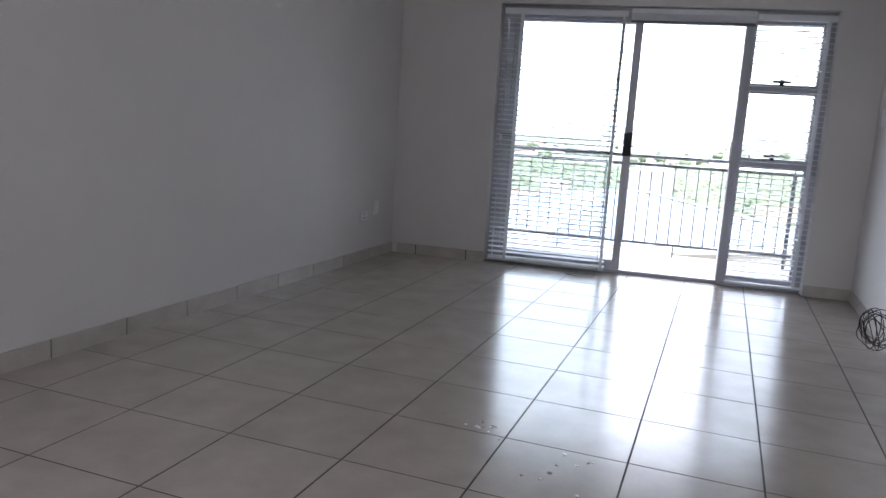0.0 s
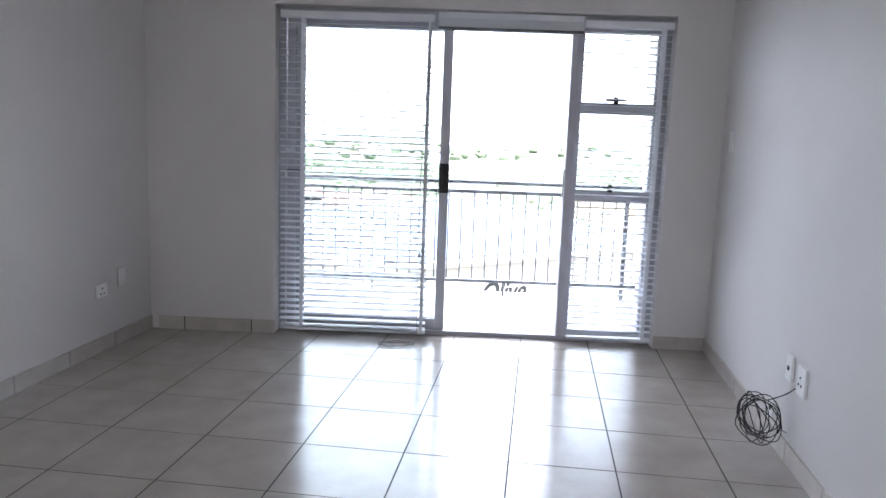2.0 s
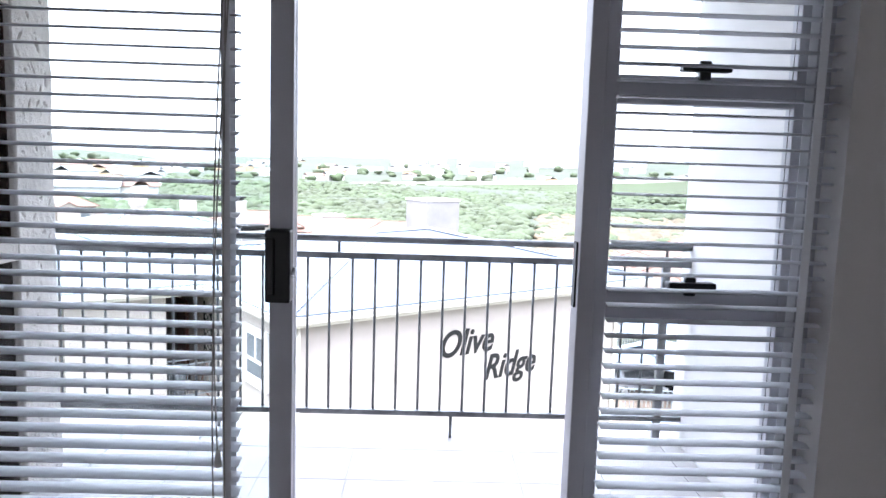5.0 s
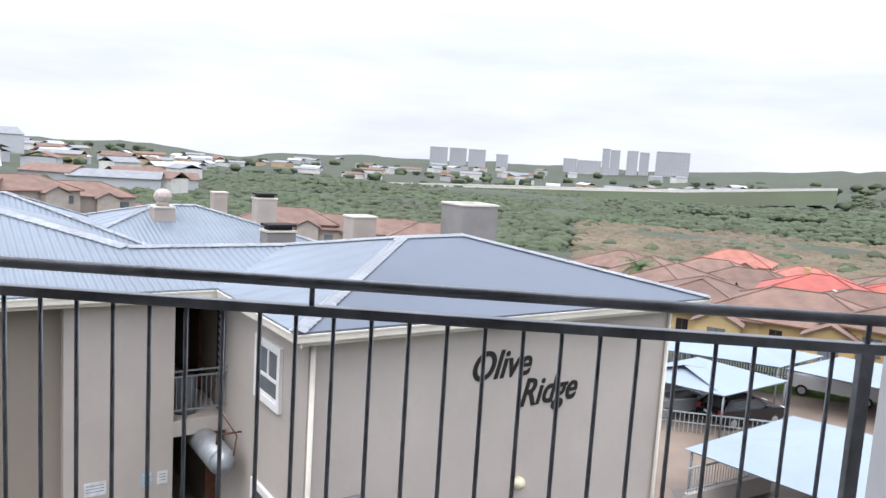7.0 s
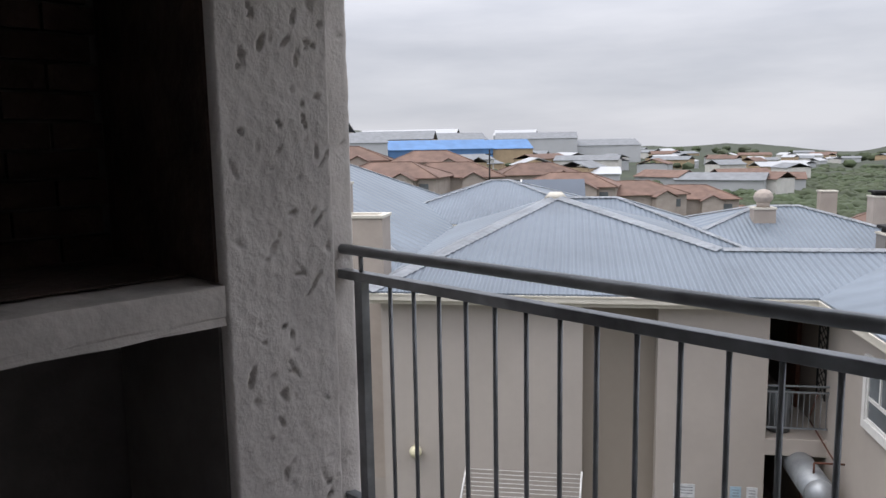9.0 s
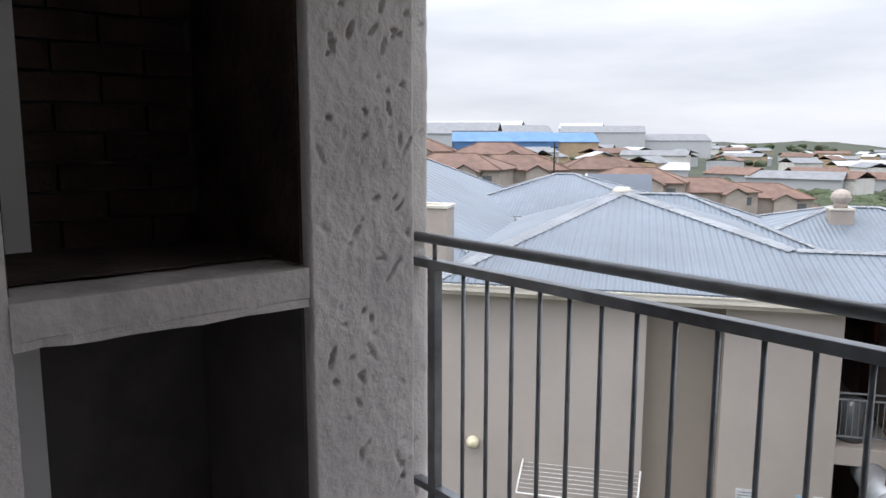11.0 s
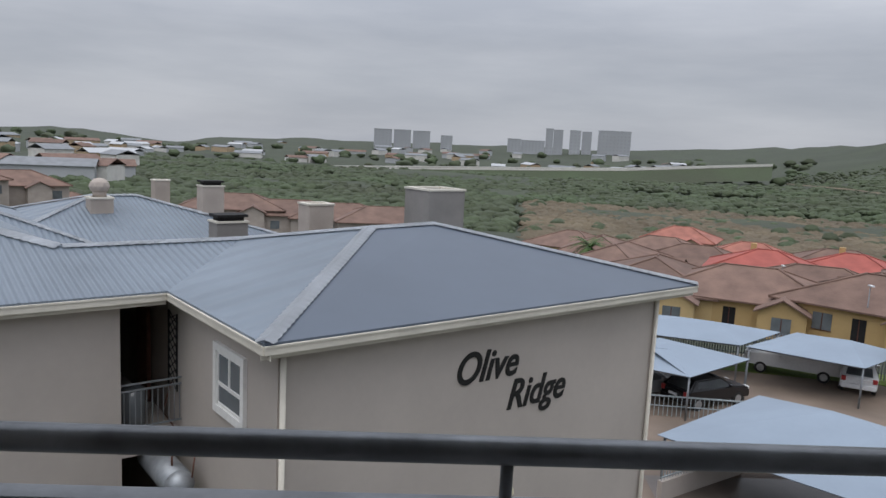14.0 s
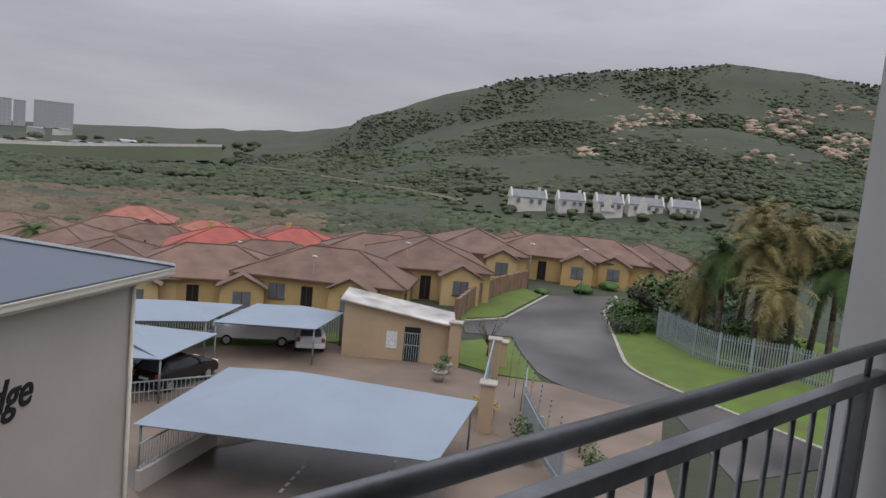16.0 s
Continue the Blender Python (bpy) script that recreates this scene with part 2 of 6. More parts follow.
M_RIM = mat("alloy_rim", (0.45, 0.46, 0.47), 0.35, metal=0.7)
M_LAMP = mat("red_tail_lamp", (0.35, 0.02, 0.02), 0.3)
M_ROCK = mat("pale_rock", (0.34, 0.255, 0.19), 0.95, spots=0.2, scale=0.4, grain=3, island=0.4)
M_OCHRE_B = mat("yellow_ochre_house_wall", (0.53, 0.385, 0.19), 0.9, spots=0.08, scale=0.5, grain=6)
M_ROOFW = mat("dirty_white_sheet_roof", (0.46, 0.44, 0.41), 0.7, spots=0.25, scale=0.6, grain=7)
M_PAINTL = mat("road_paint", (0.62, 0.62, 0.60), 0.8)
M_YELLOW = mat("yellow_flowers", (0.45, 0.30, 0.03), 0.8, island=0.4)
M_RUST = mat("rusty_brown_timber", (0.10, 0.035, 0.02), 0.8)


# ---- mesh helpers ----
def thing(name, label="", category="", group="", kind="", at=(0, 0, 0), turn=0.0):
    ob = new(name)
    ob.empty_display_size = 0.1
    ob.matrix_basis = pose(*at, 0, 0, turn)
    return tagged(ob, label, category, group, kind)


def link(name, bm, material, parent=None, label="", smooth=False):
    me = bpy.data.meshes.new(name)
    bm.normal_update()
    bm.to_mesh(me)
    bm.free()
    me.materials.append(material)
    if smooth:
        for p in me.polygons:
            p.use_smooth = True
    ob = new(name, me)
    if parent is not None:
        ob.parent = parent
    if label:
        ob["label"] = label
    return ob


part = link


def struct(name, bm, material, label, category):
    return tagged(link(name, bm, material), label, category, kind="structure")


def box(bm, x0, y0, z0, x1, y1, z1, m=None, bevel=0.0):
    vs = [bm.verts.new(Vector(c) if m is None else m @ Vector(c)) for c in ((x0, y0, z0), (x1, y0, z0), (x1, y1, z0), (x0, y1, z0), (x0, y0, z1), (x1, y0, z1), (x1, y1, z1), (x0, y1, z1))]
    fs = [bm.faces.new([vs[i] for i in f]) for f in ((3, 2, 1, 0), (4, 5, 6, 7), (0, 1, 5, 4), (1, 2, 6, 5), (2, 3, 7, 6), (3, 0, 4, 7))]
    if bevel:
        edges = list({e for f in fs for e in f.edges})
        bmesh.ops.bevel(bm, geom=edges, offset=bevel, segments=2, affect="EDGES", profile=0.5)
    return bm


def boxes(*rows, m=None, bevel=0.0):
    bm = bmesh.new()
    for r in rows:
        box(bm, *r, m=m, bevel=bevel)
    return bm


def tube(bm, a, b, r, r2=None, n=10, caps=True):
    a, b = Vector(a), Vector(b)
    r2 = r if r2 is None else r2
    q = (b - a).to_track_quat("Z", "Y")
    rings = []
    for p, rad in ((a, r), (b, r2)):
        rings.append([bm.verts.new(p + q @ Vector((rad * math.cos(2 * math.pi * i / n), rad * math.sin(2 * math.pi * i / n), 0))) for i in range(n)])
    for i in range(n):
        f = bm.faces.new((rings[0][i], rings[0][(i + 1) % n], rings[1][(i + 1) % n], rings[1][i]))
        f.smooth = True
    if caps:
        bm.faces.new(rings[0][::-1])
        bm.faces.new(rings[1])
    return bm


def tubes(*rows, n=10):
    bm = bmesh.new()
    for r in rows:
        tube(bm, *r, n=n)
    return bm


def path_tube(points, r, n=6):
    """One round cord swept along the points."""
    bm = bmesh.new()
    pts = [Vector(p) for p in points]
    rings = []
    for i, p in enumerate(pts):
        d = pts[min(i + 1, len(pts) - 1)] - pts[max(i - 1, 0)]
        q = d.to_track_quat("Z", "Y")
        rings.append([bm.verts.new(p + q @ Vector((r * math.cos(2 * math.pi * k / n), r * math.sin(2 * math.pi * k / n), 0))) for k in range(n)])
    for a, b in zip(rings, rings[1:]):
        best = min(range(n), key=lambda s: (a[0].co - b[s].co).length)
        for k in range(n):
            bm.faces.new((a[k], a[(k + 1) % n], b[(k + 1 + best) % n], b[(k + best) % n]))
    bm.faces.new(rings[0][::-1])
    bm.faces.new(rings[-1])
    return bm


def ball(bm, c, r, sub=2, squash=(1, 1, 1)):
    res = bmesh.ops.create_icosphere(bm, subdivisions=sub, radius=1)
    for v in res["verts"]:
        v.co = Vector(c) + Vector((v.co.x * r * squash[0], v.co.y * r * squash[1], v.co.z * r * squash[2]))
    return bm


def prism(poly, z0, z1, bm=None):
    bm = bm or bmesh.new()
    lo = [bm.verts.new((x, y, z0)) for x, y in poly]
    hi = [bm.verts.new((x, y, z1)) for x, y in poly]
    bm.faces.new(hi)
    bm.faces.new(lo[::-1])
    k = len(poly)
    for i in range(k):
        bm.faces.new((lo[i], lo[(i + 1) % k], hi[(i + 1) % k], hi[i]))
    return bm


def sheet(points, thick, bm=None):
    """A flat polygon of 3D points, made into a plate by moving a copy down."""
    bm = bm or bmesh.new()
    hi = [bm.verts.new(p) for p in points]
    lo = [bm.verts.new((p[0], p[1], p[2] - thick)) for p in points]
    bm.faces.new(hi)
    bm.faces.new(lo[::-1])
    k = len(points)
    for i in range(k):
        bm.faces.new((lo[i], lo[(i + 1) % k], hi[(i + 1) % k], hi[i]))
    bmesh.ops.recalc_face_normals(bm, faces=list(bm.faces))
    return bm


def clip(poly, a, b, c):
    """Keep the part of a convex polygon where a*x + b*y <= c."""
    out = []
    for i, p in enumerate(poly):
        q = poly[(i + 1) % len(poly)]
        dp, dq = a * p[0] + b * p[1] - c, a * q[0] + b * q[1] - c
        if dp <= 0:
            out.append(p)
        if dp * dq < 0:
            s = dp / (dp - dq)
            out.append((p[0] + s * (q[0] - p[0]), p[1] + s * (q[1] - p[1])))
    return out


def soup(name, verts, faces, material, parent=None, smooth=False):
    me = bpy.data.meshes.new(name)
    me.from_pydata(verts, [], faces)
    me.materials.append(material)
    if smooth:
        for p in me.polygons:
            p.use_smooth = True
    ob = new(name, me)
    if parent is not None:
        ob.parent = parent
    return ob


rnd = random.Random(7)

# ---- the room: its side walls and tiles stand 6.3 degrees askew to the window wall ----
ROOM = pose(2.885, -0.10, 0, 0, 0, -6.3)
RI = ROOM.inverted()
RW, RD, CEIL = 3.71, 9.0, 2.55
FLOOR_END = -0.015
struct("wall_east", boxes((0, -RD, -0.1, 0.2, 0.0, CEIL), m=ROOM), M_WALL, "smooth white painted interior wall with faint smears", "wall")
# made-up window behind the view, opened in the wall for the fill lamp
WY0, WY1, WZ0, WZ1 = -8.85, -6.95, 0.85, 2.1
struct("wall_west", boxes((-RW - 0.2, WY1, -0.1, -RW, 0.30, CEIL), (-RW - 0.2, -RD, -0.1, -RW, WY0, CEIL), (-RW - 0.2, WY0, -0.1, -RW, WY1, WZ0), (-RW - 0.2, WY0, WZ1, -RW, WY1, CEIL), m=ROOM), M_WALL, "smooth white painted long interior wall", "wall")
struct("wall_south", boxes((-RW - 0.2, -RD - 0.2, -0.1, 0.2, -RD, CEIL), m=ROOM), M_WALL, "plain white painted wall closing the room", "wall")
w2 = tagged(thing("window_2", "added unseen aluminium framed window in the long wall", "window"), kind="structure")
xa, xb = -RW - 0.12, -RW - 0.06
part("window_frame", boxes((xa, WY0, WZ0, xb, WY0 + 0.06, WZ1), (xa, WY1 - 0.06, WZ0, xb, WY1, WZ1), (xa, (WY0 + WY1) / 2 - 0.03, WZ0 + 0.06, xb, (WY0 + WY1) / 2 + 0.03, WZ1 - 0.06), (xa, WY0 + 0.06, WZ0, xb, WY1 - 0.06, WZ0 + 0.06), (xa, WY0 + 0.06, WZ1 - 0.06, xb, WY1 - 0.06, WZ1), m=ROOM), M_ALU, w2)
struct("ceiling", boxes((-RW - 0.3, -RD - 0.2, CEIL, 0.3, 0.35, CEIL + 0.12), m=ROOM), M_CEIL, "plain white painted ceiling", "ceiling")
WF, WB = -0.13, 0.15
DX0, DX1, DH = -0.01, 2.535, 2.15
bm = boxes((-1.7, WF, -0.1, DX0, WB, 2.75), (DX1, WF, -0.1, 3.3, WB, 2.75), (DX0, WF, DH, DX1, WB, 2.75))
struct("wall_north", bm, M_WALL, "white painted wall around the glazed balcony door", "wall")
c4 = [ROOM @ Vector(c) for c in ((-RW, -RD, 0), (0, -RD, 0), (0, 0.35, 0), (-RW, 0.35, 0))]
floor = struct("floor", prism(clip([(p.x, p.y) for p in c4], 0, 1, FLOOR_END), -0.1, -0.0012), M_GROUT, "grouted bed under the square floor tiles", "floor")

# skirting: strips of tile along the walls
skirt = tagged(thing("baseboard", "beige tiled skirting along the foot of the walls", "skirting"), kind="structure")
for row in ((-0.006, -RD, 0, 0, 0, 0.085), (-RW, -RD, 0, -RW + 0.006, 0.16, 0.085)):
    part("grout", boxes(row, m=ROOM), M_GROUT, skirt)
for row in ((-0.795, WF - 0.006, 0, DX0, WF, 0.085),):
    part("grout", boxes(row), M_GROUT, skirt)
y = 0.0
while y > -RD + 0.1:
    part("tile", boxes((-0.012, max(y - 0.441, -RD), 0, 0, y, 0.088), m=ROOM), M_SKIRT, skirt)
    part("tile", boxes((-RW, max(y - 0.441, -RD), 0, -RW + 0.012, y + 0.16 if y == 0 else y, 0.088), m=ROOM), M_SKIRT, skirt)
    y -= 0.45
for a, b in ((-0.795, -0.625), (-0.616, -0.171), (-0.162, DX0), (DX1, 2.862)):
    part("tile", boxes((a, WF - 0.012, 0, b, WF, 0.088)), M_SKIRT, skirt)

# sockets, switch, aerial plate
def plate(name, label, m, w, h, bits):
    t = thing(name, label, "wall plate")
    t.matrix_basis = m
    part("cover", boxes((-w / 2, -0.014, -h / 2, w / 2, 0, h / 2), bevel=0.003), M_PLATE, t)
    for x0, z0, x1, z1, mm in bits:
        part("rocker" if mm is M_PLATE else "slot", boxes((x0, -0.018, z0, x1, -0.0145, z1)), mm, t)
    return t


def on_east(yy, z):
    return ROOM @ pose(0, yy, z, 0, 0, -90)


def on_west(yy, z):
    return ROOM @ pose(-RW, yy, z, 0, 0, 90)


three = [(-0.02, -0.02, -0.012, -0.012, M_BLACK), (0.012, -0.02, 0.02, -0.012, M_BLACK), (-0.004, 0.012, 0.004, 0.02, M_BLACK)]
plate("light_switch", "white plastic light switch on the wall beside the door", on_east(-0.30, 1.385), 0.075, 0.125, [(-0.012, -0.025, 0.012, 0.025, M_PLATE)])
plate("wall_socket", "white plastic double wall socket above the cable coil", on_east(-1.90, 0.40), 0.10, 0.125, three)
plate("aerial_socket", "white plastic aerial plate with a cable plugged in", on_east(-1.74, 0.41), 0.075, 0.115, [(-0.01, -0.01, 0.01, 0.01, M_BLACK)])
plate("wall_socket", "white plastic socket low on the wall by the skirting", on_east(-1.55, 0.16), 0.06, 0.09, [(-0.01, -0.01, 0.01, 0.01, M_BLACK)])
plate("wall_socket", "white plastic wall socket on the long wall", on_west(-1.02, 0.37), 0.115, 0.075, three)
plate("telephone_socket", "white plastic blank plate beside the wall socket", on_west(-0.80, 0.42), 0.075, 0.115, [])

# the coil of black cable hanging on the wall
coil = thing("cable_coil", "loose coil of thin black cable hanging against the wall", "cable")
coil.matrix_basis = ROOM @ pose(-0.10, -1.66, 0.14, 0, 0, 34)
rc = random.Random(3)
for k in range(11):
    r0, r1, ph = 0.055 + 0.05 * rc.random(), 0.07 + 0.055 * rc.random(), rc.random() * 6
    tl, dx, cz = rc.uniform(-0.9, 0.9), rc.uniform(-0.02, 0.03), rc.uniform(-0.025, 0.025)
    pts = []
    for i in range(25):
        a = 2 * math.pi * i / 24
        yy, zz = r0 * math.cos(a), r1 * math.sin(a)
        pts.append((dx - 0.02 + 0.03 * math.sin(a + ph), yy * math.cos(tl) - zz * math.sin(tl) + 0.02 * math.sin(ph), yy * math.sin(tl) + zz * math.cos(tl) + cz + 0.008 * math.sin(3 * a + ph)))
    part("loop", path_tube(pts, 0.0026, 5), M_CABLE, coil)
lead = []
for i in range(14):
    s = i / 13
    lead.append((0.03 - 0.03 * math.sin(s * 3.1), -0.22 + 0.2 * s - 0.05 * math.sin(s * 3.1), 0.29 - 0.2 * s))
part("lead", path_tube(lead, 0.003, 5), M_CABLE, coil)
tail = []
for i in range(18):
    a = 3.0 * i / 17
    tail.append((0.03, -0.10 - 0.16 * math.sin(a), -0.02 - 0.11 * (1 - math.cos(a)) / 2))
part("lead", path_tube(tail, 0.003, 5), M_GREYC, coil)

# ---- glazed door unit ----
FY0, FY1 = -0.02, 0.075
door = tagged(thing("door_1", "white aluminium sliding door standing half open with side window", "sliding door"), kind="structure")
part("frame", boxes((DX0, FY0, 0, 0.035, FY1, DH), (DX1 - 0.045, FY0, 0, DX1, FY1, DH), (0.035, FY0, DH - 0.05, DX1 - 0.045, FY1, DH), (0.035, FY0 + 0.01, 0.0, DX1 - 0.045, FY1, 0.028)), M_ALU, door)
part("mullion", boxes((1.9, FY0 + 0.002, 0.028, 1.945, FY1 - 0.002, DH - 0.05), bevel=0.003), M_ALU, door)
part("strike_plate", boxes((1.895, 0.01, 0.98, 1.9, 0.045, 1.16)), M_BLACK, door)
for x0, yo in ((0.04, 0.004), (0.075, 0.042)):
    leaf = part("sliding_leaf" if yo < 0.02 else "fixed_leaf", boxes((x0, yo, 0.03, x0 + 0.055, yo + 0.03, DH - 0.052), (1.065, yo, 0.03, 1.128, yo + 0.03, DH - 0.052), (x0 + 0.055, yo, 0.03, 1.065, yo + 0.03, 0.105), (x0 + 0.055, yo, DH - 0.115, 1.065, yo + 0.03, DH - 0.052), bevel=0.002), M_ALU, door)
    pane = part("pane", boxes((x0 + 0.055, yo + 0.012, 0.105, 1.065, yo + 0.017, DH - 0.115)), M_GLASS, leaf)
    pane.visible_shadow = False
handle = part("handle", boxes((1.062, -0.046, 0.98, 1.13, 0.003, 1.175), bevel=0.006), M_BLACK, door, "black plastic pull handle and lock")
part("grip", boxes((1.064, -0.054, 1.0, 1.09, -0.044, 1.155), bevel=0.005), M_BLACK, handle)
part("latch", tubes(((1.132, -0.03, 1.055), (1.138, -0.03, 1.075), 0.004), n=6), M_ALU, handle)
part("inner_handle", boxes((0.045, -0.03, 1.08, 0.15, 0.003, 1.10), bevel=0.003), M_BLACK, door)
win = part("side_window", boxes((1.947, 0, 0.03, 1.982, 0.05, DH - 0.05), (2.455, 0, 0.03, 2.49, 0.05, DH - 0.05), (1.982, 0, 0.03, 2.455, 0.05, 0.075), (1.982, 0, 0.955, 2.455, 0.05, 1.035), (1.982, 0, 1.535, 2.455, 0.05, 1.61), (1.982, 0, DH - 0.10, 2.455, 0.05, DH - 0.05), bevel=0.002), M_ALU, door)
for z0, z1 in ((0.075, 0.955), (1.035, 1.535), (1.61, DH - 0.10)):
    pane = part("pane", boxes((1.982, 0.022, z0, 2.455, 0.027, z1)), M_GLASS, win)
    pane.visible_shadow = False
for z in (1.045, 1.62):
    part("window_catch", boxes((2.14, -0.035, z, 2.27, 0.0, z + 0.018), (2.19, -0.02, z - 0.02, 2.22, 0.0, z + 0.03), bevel=0.004), M_BLACK, win)


# ---- venetian blinds ----
def blind(name, label, x0, x1, top, bottom, pitch, y, tapes, lean=-9.0):
    t = thing(name, label, "venetian blind", group="venetian blinds in the door opening")
    part("headrail", boxes((x0, y - 0.028, top, x1, y + 0.028, top + 0.045), bevel=0.003), M_SLAT, t)
    bm = bmesh.new()
    w, k = 0.025, 5
    prof = [(-w + 2 * w * i / k, 0.004 * math.sin(math.pi * i / k)) for i in range(k + 1)]
    tilt = radians(lean)
    rows = []
    for dx in (x0, x1):
        rows.append([(dx, p * math.cos(tilt) - q * math.sin(tilt), p * math.sin(tilt) + q * math.cos(tilt)) for p, q in prof])
    for s in (0.0, -0.0025):
        a = [bm.verts.new((c[0], c[1], c[2] + s)) for c in rows[0]]
        b = [bm.verts.new((c[0], c[1], c[2] + s)) for c in rows[1]]
        for i in range(k):
            bm.faces.new((a[i], b[i], b[i + 1], a[i + 1]) if s == 0.0 else (a[i + 1], b[i + 1], b[i], a[i]))
    first = part("slat", bm, M_SLAT, t)
    z = top - 0.03
    first.location = (0, y, z)
    z -= pitch
    while z > bottom + 0.03:
        o = new("slat", first.data)
        o.parent = t
        o.location = (0, y, z)
        z -= pitch
    part("bottom_rail", boxes((x0, y - 0.026, bottom, x1, y + 0.026, bottom + 0.018), bevel=0.003), M_SLAT, t)
    for x in tapes:
        part("ladder_tape", boxes((x, y - 0.029, bottom, x + 0.022, y - 0.027, top), (x, y + 0.027, bottom, x + 0.022, y + 0.029, top)), M_SLAT, t)
    return t


b1 = blind("venetian_blind", "white venetian blind lowered to the floor with open slats", 0.015, 1.005, 2.075, 0.02, 0.0415, -0.07, (0.15, 0.965), 7.0)
b2 = blind("venetian_blind", "narrow white venetian blind lowered over the side window", 1.965, 2.53, 2.075, 0.03, 0.0415, -0.07, (2.46,), 0.0)
b3 = thing("venetian_blind", "white venetian blind drawn up in a bundle above the opening", "venetian blind", group="venetian blinds in the door opening")
part("headrail", boxes((1.03, -0.098, 2.10, 1.96, -0.042, 2.14), bevel=0.003), M_SLAT, b3)
for i in range(12):
    part("slat", boxes((1.03, -0.095, 2.052 + 0.004 * i, 1.96, -0.045, 2.0545 + 0.004 * i)), M_SLAT, b3)
part("bottom_rail", boxes((1.03, -0.096, 2.028, 1.96, -0.044, 2.048), bevel=0.003), M_STEEL, b3)
hang = lambda x, d, z: [(x + d * math.sin(s * 2.2), -0.105, 2.07 - s * (2.07 - z)) for s in [i / 12 for i in range(13)]]
for i, (x, d, z) in enumerate(((0.985, -0.015, 0.35), (0.995, -0.05, 0.55), (1.01, -0.07, 0.02), (0.05, 0.01, 1.05))):
    part("cord", path_tube(hang(x, d, z), 0.0022, 5), M_CORD, b1)
    part("tassel", tubes(((hang(x, d, z)[-1][0], -0.105, z + 0.045), (hang(x, d, z)[-1][0], -0.105, z), 0.005, 0.011)), M_PLATE, b1)
cord = thing("blind_cord", "thin grey blind cord lying in loops on the tiles", "cord")
pts = [(0.93 + 0.001 * i, -0.17, 0.006) for i in range(3)]
for i in range(46):
    a = i * 0.29
    pts.append((0.80 + 0.10 * math.cos(a) + 0.0012 * i, -0.30 + 0.055 * math.sin(a * 1.07) - 0.0008 * i, 0.006 + 0.003 * (i % 3)))
part("cord", path_tube(pts, 0.003, 5), M_GREYC, cord)

# drops of water on the tiles
for k in range(22):
    a = rnd.random() * 6.28
    bm = bmesh.new()
    ball(bm, (0, 0, 0), rnd.uniform(0.004, 0.011), 1, (1, 1, 0.3))
    d = tagged(link("water_drop", bm, M_PLATE if k % 3 else M_RENDER2, smooth=True), "small drop of spilled dirt and water on the tile", "spill", "spilled drops")
    d.location = (0.74 + rnd.gauss(0, 0.04), -3.69 + rnd.gauss(0, 0.03), 0.002) if k < 12 else (0.98 + rnd.gauss(0, 0.11), -3.92 + rnd.gauss(0, 0.1), 0.002)

# ---- balcony ----
BZ = -0.10
struct("balcony_slab", boxes((-1.7, WB, BZ - 0.25, 3.1, 2.02, BZ - 0.004)), M_BTILE, "concrete balcony slab under its tiles", "balcony floor")
struct("wall_balcony_east", boxes((2.86, WB, BZ - 0.1, 3.08, 1.95, 2.45)), M_SMOOTH, "white plastered balcony side wall", "wall")
# unseen slab, assumed from the dark pillar; it shades balcony and door
struct("ceiling_balcony", boxes((-1.7, WB, 2.45, 3.1, 2.02, 2.62)), M_CEIL, "plain painted slab over the balcony, out of view", "ceiling")
struct("threshold", boxes((DX0, FY1, BZ - 0.1, DX1, WB + 0.02, -0.004)), M_SMOOTH, "concrete door threshold", "threshold")
btile = tagged(thing("balcony_floor", "pale square tiles on the balcony floor", "floor"), kind="structure")
for i in range(11):
    for j in range(5):
        x, yy = -1.25 + 0.4 * i, 0.17 + 0.37 * j
        part("tile", boxes((x, yy, BZ - 0.012, min(x + 0.396, 2.855), min(yy + 0.366, 2.0), BZ)), M_BTILE, btile)

# braai: a masonry fire place built into the balcony's end
PX, PB, EW = -0.175, -0.80, -0.762
OPEN0, OPEN1, PIER = 0.45, 1.064, 1.372
SLAB0, SLAB1, LINTEL = 0.905, 0.998, 1.92
struct("braai_wall", boxes((-1.7, WB, BZ, PB - 0.03, PIER, 2.6)), M_SOOT_SHADE, "back wall of the built-in barbecue, soot and shade in its colour", "wall")
braai = thing("braai", "built-in masonry barbecue with rough plastered pillar and concrete hearth", "barbecue", at=(0, 0, 0))


